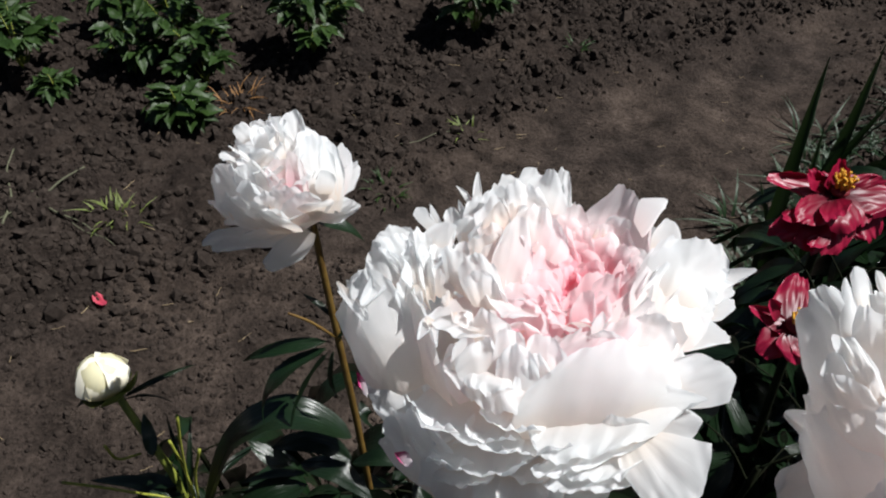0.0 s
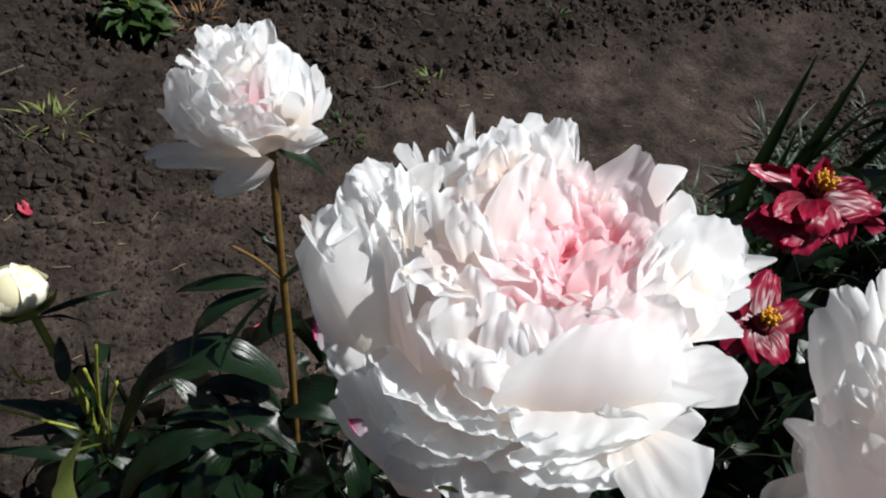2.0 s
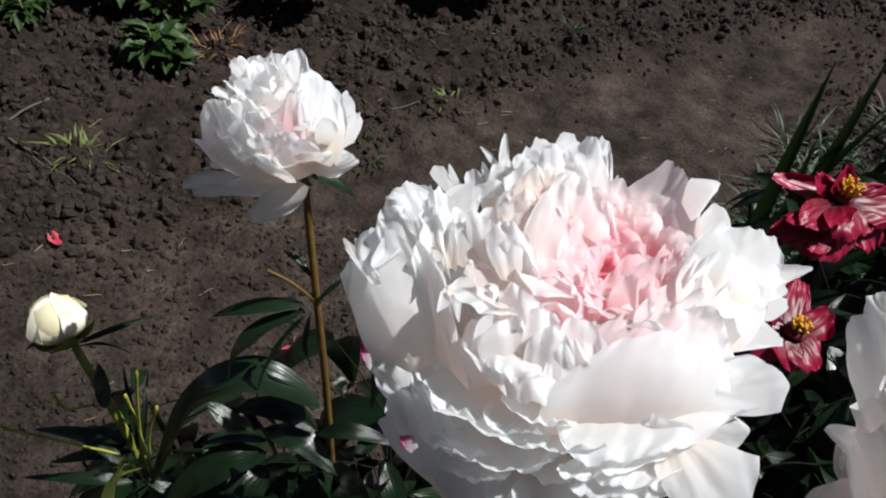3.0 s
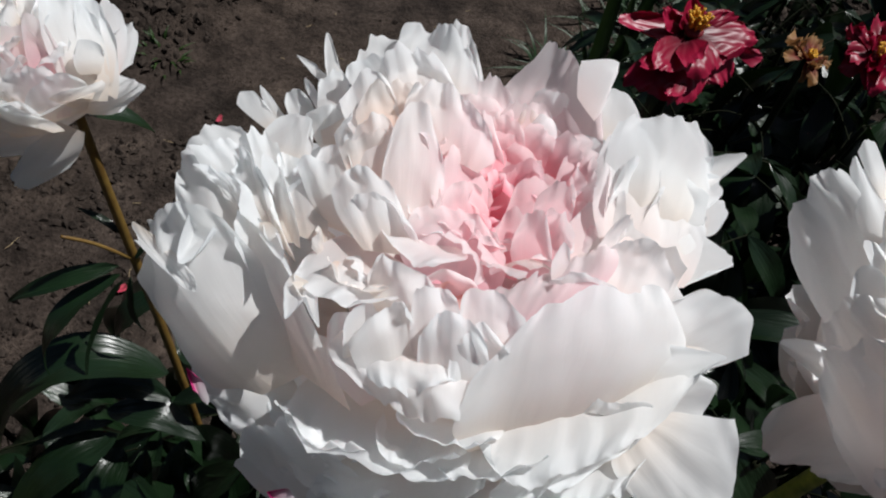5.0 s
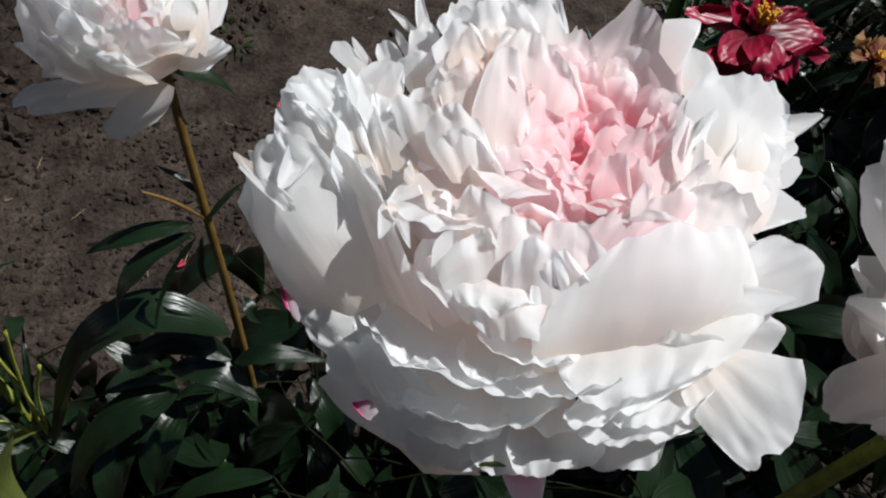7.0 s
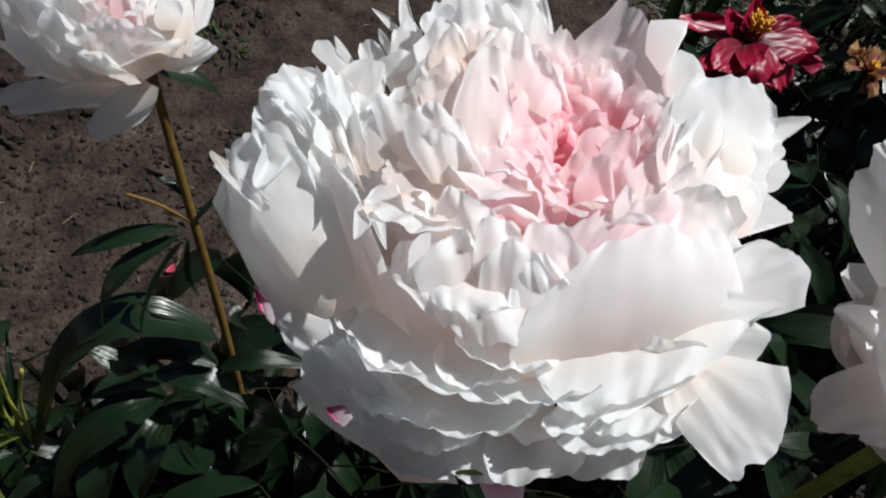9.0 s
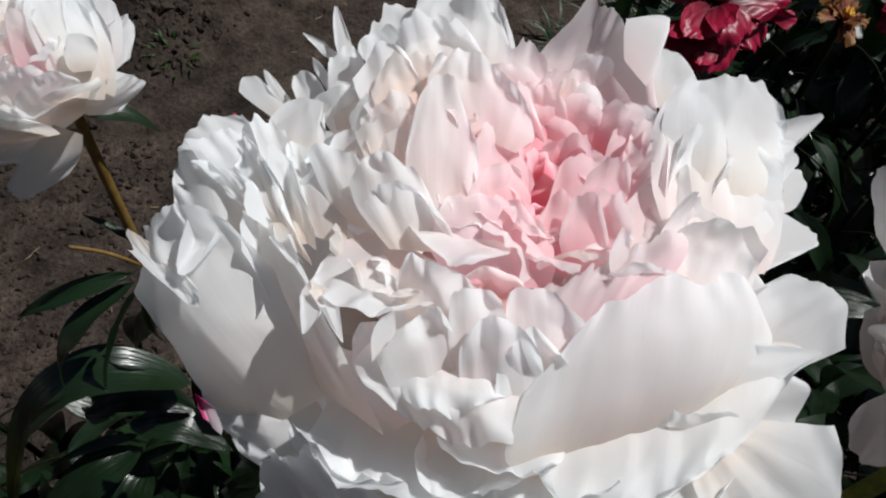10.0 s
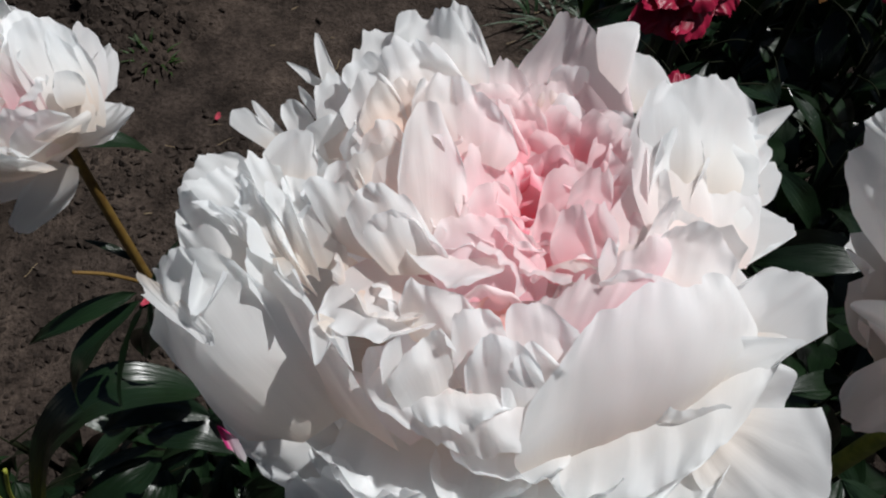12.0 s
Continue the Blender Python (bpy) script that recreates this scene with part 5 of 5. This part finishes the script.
def large_red_bloom(core):
    petal_in(core, PETAL_CRIMSON, (-6, 5, 0), (-42, -15, 4), (-73, 2, 4), (-50, 7, 16), 3, 2, 2.2, 0.5, 1.8)
    petal_in(core, PETAL_CRIMSON, (-9, 3, 2), (-40, -23, 22), (-36, 1, 26), (-23, 0, 22), 2, 2, 2.2, 0.6, 2.2)
    petal_in(core, PETAL_RED, (-1, 2, 2), (-22, -10, 20), (-2, 30, 24), (5, 3, 18), 2, 1, 2.2, 0.5, 1.7)
    petal_in(core, PETAL_RED, (7, 6, 0), (12, 14, 14), (36, 23, 12), (53, 12, 2), 3, 1, 2.2, 0.5, 2.2)
    petal_in(core, PETAL_RED, (7, 1, 0), (33, 18, 6), (68, 6, 0), (38, -20, -4), 3, -2, 2.2, 0.5, 2.4)
    petal_in(core, PETAL_CRIMSON, (44, 1, -10), (51, -9, -2), (68, -12, -4), (62, -21, -14), 2, -2, 2.2, 0.6, 2.2)
    petal_in(core, PETAL_RED, (2, -6, 0), (33, -17, -4), (18, -38, -12), (-17, -45, -2), 4, -2, 2.2, 0.6, 2.4)
    petal_in(core, PETAL_RED, (-5, -9, 0), (-15, -45, 0), (-48, -58, 2), (-45, -29, 8), 4, 3, 2.2, 0.6, 2.4)
    petal_in(core, PETAL_CRIMSON, (-26, -30, -4), (-38, -53, 2), (-62, -60, 4), (-59, -48, 8), 2, 3, 2.2, 0.7, 2.2)
    petal_in(core, PETAL_CRIMSON, (-8, -16, 4), (-27, -48, 14), (-12, -52, 14), (3, -32, 16), 2, 3, 2.2, 0.6, 2.0)
    petal_in(core, PETAL_RED, (-7, -15, -12), (21, -29, -28), (-7, -58, -34), (-42, -53, -22), 4, -2, 2.2, 0.6, 2.2)
    petal_in(core, PETAL_RED, (-18, -16, -14), (-26, -43, -26), (-62, -57, -20), (-56, -34, -10), 4, -2, 2.2, 0.6, 2.2)
    petal_in(core, PETAL_CRIMSON, (-12, -42, -20), (-11, -55, -22), (-27, -63, -20), (-31, -57, -16), 1, 2, 2, 0.7, 2.2)
    petal_in(core, PETAL_RED, (12, 9, -12), (54, -8, -22), (41, -24, -34), (17, -20, -30), 4, -2, 2.2, 0.6, 2.2)
    petal_in(core, PETAL_RED, (6, 10, -4), (-31, 15, -4), (-16, 24, 4), (18, 28, 4), 3, 1, 2.2, 0.6, 2.2)


def torn_red_bloom(core):
    petal_in(core, PETAL_CRIMSON, (-4, 2, 0), (-20, -11, 4), (-41, 7, 6), (-29, 9, 14), 3, 2, 2.2, 0.5, 1.9)
    petal_in(core, PETAL_RED, (-2, 5, 0), (-23, 17, 8), (7, 58, 10), (14, 25, 8), 4, 1, 2.2, 0.5, 2.0)
    petal_in(core, PETAL_RED, (4, 3, 0), (7, 16, 12), (28, 27, 12), (28, 2, 4), 3, 1, 2.2, 0.5, 2.2)
    petal_in(core, PETAL_RED, (2, -3, 0), (23, -2, 0), (23, -23, -8), (-2, -25, -4), 3, -2, 2.2, 0.6, 2.4)
    petal_in(core, PETAL_CRIMSON, (-4, -8, 2), (7, -22, -2), (0, -30, -10), (-18, -24, 2), 3, -2, 2.2, 0.6, 2.2)
    petal_in(core, PETAL_RED, (-6, -2, -2), (-3, -19, -12), (-27, -27, -12), (-30, -11, 2), 3, -2, 2.2, 0.6, 2.2)
    petal_in(core, PETAL_CRIMSON, (-15, 4, 6), (-24, -3, 14), (-28, 12, 18), (-18, 9, 18), 2, 2, 2.2, 0.6, 2.0)


large_red_bloom(open_red_peony((0.47, 0.87, 0.0), (0.44, 0.842, 0.674), 0.012))
torn_red_bloom(open_red_peony((0.42, 0.68, 0.0), (0.378, 0.655, 0.672), 0.009))
red_peony((0.71, 0.95, 0.0), (0.700, 0.92, 0.604), (-0.10, -0.15, 1), 0.042, 21)
red_peony((0.62, 0.92, 0.0), (0.592, 0.88, 0.628), (0.2, -0.15, 1), 0.024, 14, PETAL_WILTED, "wilted orange-brown peony with shrivelled petals")


# ---- peony foliage ----
def leafy_stem(base, top, n, seed, size=0.10, spread=1.0, hang=0.9):
    """A stem coloured as in shade, with divided leaves: each stalk carries leaflets in threes."""
    rng = random.Random(seed)
    base, top = Vector(base), Vector(top)
    thing = empty("peony_plant", Matrix.Translation(base), "leafy peony shoot with dark glossy divided leaves", "plant", "peony foliage")
    stem_part(thing, [base, base.lerp(top, 0.5) + Vector((rng.uniform(-0.02, 0.02), rng.uniform(-0.02, 0.02), 0)), top], 0.0045, 0.0028, STEM_SHADED)
    for i in range(n):
        k = 1 - 0.42 * (i / n)
        a = i * 2.4 + rng.uniform(-0.4, 0.4)
        root = base.lerp(top, k)
        out = Vector((math.cos(a), math.sin(a), 0))
        knee = root + out * size * rng.uniform(0.4, 0.9) * spread + Vector((0, 0, size * rng.uniform(0.05, 0.5)))
        stem_part(thing, [root, root.lerp(knee, 0.5) + Vector((0, 0, size * 0.1)), knee], 0.0010, 0.0007, STEM_SHADED, name="leaf_stalk")
        for j in (-1, 0, 1):
            b = a + j * rng.uniform(0.55, 0.95)
            d = Vector((math.cos(b), math.sin(b), rng.uniform(-hang, -0.1)))
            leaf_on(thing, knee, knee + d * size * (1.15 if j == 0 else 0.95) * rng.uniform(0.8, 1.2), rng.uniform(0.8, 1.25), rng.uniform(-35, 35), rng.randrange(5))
    return thing


PEONY_STEMS = [((-0.02, 0.44), (-0.03, 0.45, 0.42)), ((0.02, 0.43), (0.02, 0.43, 0.44)), ((0.06, 0.42), (0.06, 0.42, 0.47)), ((0.10, 0.42), (0.10, 0.42, 0.48)),
               ((0.00, 0.50), (-0.02, 0.49, 0.40)), ((0.09, 0.48), (0.10, 0.48, 0.50)),
               ((0.13, 0.46), (0.13, 0.45, 0.53)), ((0.22, 0.46), (0.23, 0.43, 0.60)), ((0.30, 0.48), (0.31, 0.46, 0.62)), ((0.40, 0.48), (0.42, 0.46, 0.62)), ((0.52, 0.50), (0.54, 0.50, 0.60))]
FAR_STEMS = [((0.35, 0.58), (0.36, 0.56, 0.60)), ((0.42, 0.66), (0.43, 0.65, 0.58)), ((0.36, 0.74), (0.36, 0.74, 0.52)), ((0.48, 0.80), (0.47, 0.80, 0.56)), ((0.56, 0.72), (0.57, 0.70, 0.58)),
               ((0.52, 0.94), (0.53, 0.92, 0.50)), ((0.59, 0.92), (0.60, 0.92, 0.56)), ((0.66, 0.86), (0.67, 0.84, 0.58)), ((0.66, 1.08), (0.67, 1.06, 0.48)), ((0.66, 1.04), (0.66, 1.02, 0.54)),
               ((0.76, 0.98), (0.77, 0.96, 0.56)), ((0.66, 0.62), (0.68, 0.60, 0.60)), ((0.78, 0.76), (0.80, 0.74, 0.58)), ((0.80, 1.26), (0.81, 1.24, 0.44)), ((0.78, 1.18), (0.79, 1.16, 0.5))]
for i, ((bx, by), top) in enumerate(PEONY_STEMS + FAR_STEMS):
    leafy_stem((bx, by, 0), top, 9 if i > 5 or i < 4 else 6, 50 + i, 0.10 if i > 5 or i < 4 else 0.085, 1.0, 1.1 if i > 5 else 2.2)
for i, (x, y, top) in enumerate(((-0.06, 0.50, 0.36), (-0.10, 0.47, 0.34), (-0.03, 0.47, 0.38), (-0.02, 0.52, 0.40), (-0.16, 0.55, 0.37), (-0.10, 0.54, 0.37), (-0.05, 0.55, 0.37), (-0.18, 0.61, 0.37))):
    leafy_stem((x, y, 0), (x - 0.01, y, top), 7, 230 + i, 0.085, 0.8, 1.6)
low = random.Random(77)
for i in range(16):
    x, y = 0.02 + 0.58 * low.random(), 0.40 + 0.20 * low.random()
    leafy_stem((x, y, 0), (x + low.uniform(-0.03, 0.03), y + low.uniform(-0.03, 0.03), low.uniform(0.36, 0.50)), 7, 120 + i, 0.10, 1.0, 1.5)
for i in range(20):
    y = 0.62 + 0.68 * low.random()
    x = 0.38 + 0.34 * (y - 0.6) + 0.45 * low.random()
    leafy_stem((x, y, 0), (x + low.uniform(-0.03, 0.03), y + low.uniform(-0.03, 0.03), low.uniform(0.30, 0.52)), 7, 150 + i, 0.10)


# ---- sword leaves behind the red flowers ----
def iris(base, tips, seed):
    rng = random.Random(seed)
    thing = empty("iris_clump", Matrix.Translation(base), "upright green sword leaves of an iris clump", "plant")
    for tip, w in tips:
        base_v, tip_v = Vector(base) + Vector((rng.uniform(-0.03, 0.03), rng.uniform(-0.03, 0.03), 0)), Vector(tip)
        bm = bmesh.new()
        uvl = bm.loops.layers.uv.new("UVMap")
        face = Vector((0.95, -0.15, 0)).normalized()
        bow = Vector((rng.uniform(-0.03, 0.03), rng.uniform(-0.02, 0.02), 0))

        def point(t, s):
            c = base_v.lerp(tip_v, s) + bow * math.sin(math.pi * s)
            ww = w * 0.5 * (1 - s ** 3.5) + 0.0004
            return c + face * t * ww + Vector((0, -1, 0)) * (0.12 * w * (1 - t * t))
        grid_sheet(bm, point, 4, 12, uvl)
        part("leaf", bm, LEAF_IRIS, thing)
    return thing


iris((0.58, 1.30, 0), (((0.513, 1.23, 0.604), 0.026), ((0.600, 1.29, 0.60), 0.024), ((0.56, 1.27, 0.46), 0.020), ((0.66, 1.32, 0.50), 0.022), ((0.50, 1.28, 0.34), 0.016), ((0.70, 1.25, 0.58), 0.022)), 4)


# ---- tufts of grass and weeds ----
def blade_tuft(name, at, n, length, width, spread, mat, seed, label, category, group="", lift=1.0):
    rng = random.Random(seed)
    x0, y0 = at
    thing = empty(name, Matrix.Translation((x0, y0, soil_height(x0, y0))), label, category, group)
    for i in range(n):
        a = rng.uniform(0, math.tau)
        r = spread * math.sqrt(rng.random())
        foot = Vector((x0 + math.cos(a) * r, y0 + math.sin(a) * r, 0))
        foot.z = soil_height(foot.x, foot.y) - 0.003
        b = a + rng.uniform(-0.9, 0.9)
        ln = length * rng.uniform(0.5, 1.2)
        up = rng.uniform(0.35, 0.9) * lift
        d = Vector((math.cos(b), math.sin(b), 0))
        side = Vector((-d.y, d.x, 0))
        bm = bmesh.new()
        uvl = bm.loops.layers.uv.new("UVMap")

        def point(t, s):
            c = foot + d * ln * s * (0.35 + 0.65 * s) * (1.1 - 0.6 * up) + Vector((0, 0, ln * up * (s - 0.45 * s * s)))
            return c + side * t * width * 0.5 * (1 - s ** 2 * 0.95) + Vector((0, 0, 0.15 * width * abs(t)))
        grid_sheet(bm, point, 2, 6, uvl)
        part("blade", bm, mat, thing)
    return thing


for k, (x, y, n, ln, w, sp, mat, lab) in enumerate((
        (-0.044, 1.735, 16, 0.045, 0.005, 0.025, LEAF_WEED, "small yellow-green weed on bare soil"),
        (0.192, 2.142, 14, 0.055, 0.006, 0.025, LEAF_GARDEN, "small green weed on tilled soil"),
        (-0.185, 1.498, 22, 0.040, 0.006, 0.040, LEAF_GARDEN, "low green weed at the edge of the path"),
        (-0.70, 1.285, 22, 0.06, 0.006, 0.045, LEAF_WEED, "yellow-green wilting weed on tilled soil"),
        (-0.595, 1.715, 26, 0.08, 0.004, 0.045, DRY, "dry brown tuft of dead grass"),
        (0.60, 1.55, 26, 0.13, 0.007, 0.07, LEAF_IRIS, "dark grassy weeds at the path's edge"),
        (0.72, 1.62, 26, 0.14, 0.007, 0.08, LEAF_IRIS, "dark grassy weeds at the path's edge"),
        (0.84, 1.72, 26, 0.14, 0.007, 0.08, LEAF_IRIS, "dark grassy weeds at the path's edge"),
        (0.75, 1.45, 26, 0.16, 0.008, 0.08, LEAF_IRIS, "dark grassy weeds at the path's edge"),
        (0.90, 1.50, 26, 0.16, 0.008, 0.08, LEAF_IRIS, "dark grassy weeds at the path's edge"),
        (0.66, 1.36, 26, 0.16, 0.008, 0.08, LEAF_IRIS, "dark grassy weeds at the path's edge"))):
    blade_tuft("grass_tuft" if mat is not DRY else "dry_tuft", (x, y), n, ln, w, sp, mat, 20 + k, lab, "weed", "weeds")


edge_rng = random.Random(62)
for k in range(22):
    y = edge_rng.uniform(1.22, 1.95)
    x = 0.50 + 0.34 * (y - 1.22) + edge_rng.uniform(0.0, 0.34)
    blade_tuft("grass_tuft", (x, y), 26, edge_rng.uniform(0.07, 0.15), 0.006, 0.07, LEAF_IRIS, 500 + k, "dark grassy weeds at the path's edge", "weed", "weeds")
tuft_rng = random.Random(61)
for k in range(14):
    y = tuft_rng.uniform(1.35, 2.0)
    x = 0.72 + 0.30 * (y - 1.35) + tuft_rng.uniform(0.0, 0.42)
    blade_tuft("grass_tuft", (x, y), 24, tuft_rng.uniform(0.11, 0.18), 0.007, 0.08, LEAF_IRIS, 400 + k, "dark grassy weeds at the path's edge", "weed", "weeds")


# ---- young garden plants in the tilled bed ----
def leaflet_bm(seed):
    """A toothed oval leaflet along +x, 3 cm long."""
    bm = bmesh.new()
    uvl = bm.loops.layers.uv.new("UVMap")

    def point(t, s):
        w = 0.0085 * math.sin(math.pi * min(1, s ** 0.75 * 0.98 + 0.02)) ** 0.9 * (1 + 0.30 * ((s * 4) % 1))
        return Vector((0.040 * s, t * w, -0.010 * s * s + 0.35 * abs(t) * w + 0.003 * noise.noise(Vector((s * 3, t, seed)))))
    grid_sheet(bm, point, 4, 9, uvl)
    return bm


LEAFLETS = [bm_mesh("leaf", leaflet_bm(k), LEAF_GARDEN) for k in range(3)]


def garden_plant(at, height, spread, stalks, seed, scale=1.0):
    rng = random.Random(seed)
    x0, y0 = at
    z0 = soil_height(x0, y0) - 0.003
    thing = empty("garden_plant", Matrix.Translation((x0, y0, z0)), "bushy young green plant with feathery toothed leaves in tilled soil", "plant", "young garden plants")
    for i in range(stalks):
        a = i * 2.4 + rng.uniform(-0.3, 0.3)
        r = spread * math.sqrt((i + 0.5) / stalks)
        top = Vector((x0 + math.cos(a) * r, y0 + math.sin(a) * r, z0 + height * rng.uniform(0.55, 1.05) * (1.1 - 0.5 * r / spread)))
        foot = Vector((x0, y0, z0))
        line = [foot, foot.lerp(top, 0.5) + Vector((0, 0, height * 0.15)), top]
        stem_part(thing, line, 0.0022, 0.0010, STEM_GREEN, name="stalk")
        pts = spline(line, 12)
        for j in range(5, 13):
            for sgn in (-1, 1):
                b = a + sgn * rng.uniform(0.5, 1.2) if j < 12 else a + sgn * 0.3
                ob = part("leaf", rng.choice(LEAFLETS), LEAF_GARDEN, thing)
                k = scale * rng.uniform(0.7, 1.25)
                ob.matrix_basis = Matrix.Translation(pts[j]) @ pose(0, 0, 0, rng.uniform(-30, 30), rng.uniform(-35, 30), math.degrees(b)) @ Matrix.Diagonal((k, k, k, 1))
    return thing


for k, (x, y, h, sp, n, sc) in enumerate(((-1.16, 1.74, 0.24, 0.11, 11, 1.2), (-0.90, 1.80, 0.20, 0.07, 7, 1.1), (-0.80, 1.86, 0.26, 0.09, 9, 1.15), (-0.71, 1.80, 0.22, 0.08, 8, 1.15), (-0.49, 1.99, 0.25, 0.11, 12, 1.2), (-0.09, 2.18, 0.23, 0.10, 10, 1.3),
                                           (-0.70, 1.625, 0.08, 0.05, 6, 1.4), (-1.04, 1.67, 0.07, 0.04, 5, 1.0), (-1.02, 2.00, 0.14, 0.08, 7, 1.2))):
    garden_plant((x, y), h, sp, n, 70 + k, sc)


# ---- straw, twigs and fallen petals ----
def strewn(name, x, y, yaw, length, r, mat, label, category, bend=0.1, lift=0.0):
    z = soil_height(x, y) + r + 0.004
    thing = empty(name, Matrix.Translation((x, y, z)), label, category)
    d = Vector((math.cos(radians(yaw)), math.sin(radians(yaw)), 0))
    s = Vector((-d.y, d.x, 0))
    pts = [Vector((x, y, z)) + d * length * k + s * length * bend * math.sin(k * 5) + Vector((0, 0, lift * k)) for k in (-0.5, -0.15, 0.2, 0.5)]
    for p in pts:
        p.z = max(p.z, soil_height(p.x, p.y) + r)
    stem_part(thing, pts, r, r * 0.6, mat, name="stalk")
    return thing


rng_s = random.Random(9)
for x, y, yaw, ln, r, lift in ((-0.13, 1.682, 29, 0.13, 0.0014, 0.0), (-0.97, 1.33, 110, 0.24, 0.0028, 0.02), (-0.875, 1.327, 57, 0.18, 0.0030, 0.02), (-0.80, 1.26, -32, 0.24, 0.0026, 0.0), (-0.93, 1.25, 35, 0.14, 0.0018, 0.0), (-0.72, 1.22, -25, 0.12, 0.0014, 0.0)):
    strewn("dry_stalk", x, y, yaw, ln, r, STALK_GREY, "thin dry plant stalk lying on soil", "stalk", 0.06, lift)
for k in range(120):
    x, y = rng_s.uniform(-0.75, 0.75), rng_s.uniform(0.75, 2.2)
    strewn("straw", x, y, rng_s.uniform(0, 180), rng_s.uniform(0.008, 0.035), rng_s.uniform(0.0004, 0.0008), STRAW, "short bit of dry straw on the path", "straw", 0.05)


def fallen_petal(x, y, z, yaw, size, seed):
    thing = empty("fallen_petal", Matrix.Translation((x, y, z)), "shrivelled crimson petal fallen from a red peony", "petal", "fallen petals")
    ob = part("blade", petal_bm(0.0, 0.0, size * 0.5, -0.004, size, 0.006, size * 0.6, 20, size * 0.25, 0.1, 0.0, seed, 8, 8), PETAL_FALLEN, thing)
    ob.matrix_basis = pose(x, y, z, 0, 0, yaw)


for x, y, yaw, size in ((-0.625, 1.066, 150, 0.036), (-0.18, 0.97, 40, 0.02), (-0.04, 1.024, 70, 0.024), (0.025, 0.937, 15, 0.024), (-0.07, 1.34, 60, 0.016), (-0.03, 1.12, 200, 0.02), (0.02, 1.02, 90, 0.022), (0.10, 1.10, 120, 0.022), (-0.06, 0.86, 10, 0.02)):
    fallen_petal(x, y, soil_height(x, y) + 0.008, yaw, size, x * 10)


# ---- a small beetle on a petal ----
beetle = empty("beetle", Matrix.Translation((0.099, 0.424, 0.934)), "tiny black beetle sitting on a white petal", "insect")
for name, at, size in (("body", (0.099, 0.424, 0.934), (0.0018, 0.0012, 0.0011)), ("head", (0.1006, 0.4246, 0.9341), (0.0007, 0.0007, 0.0006))):
    bm = bmesh.new()
    bmesh.ops.create_icosphere(bm, subdivisions=2, radius=1)
    for v in bm.verts:
        v.co *= 1 + 0.05 * noise.noise(v.co * 3)
    part(name, bm, INSECT, beetle).matrix_basis = pose(*at, 0, 0, 20) @ Matrix.Diagonal((*size, 1))
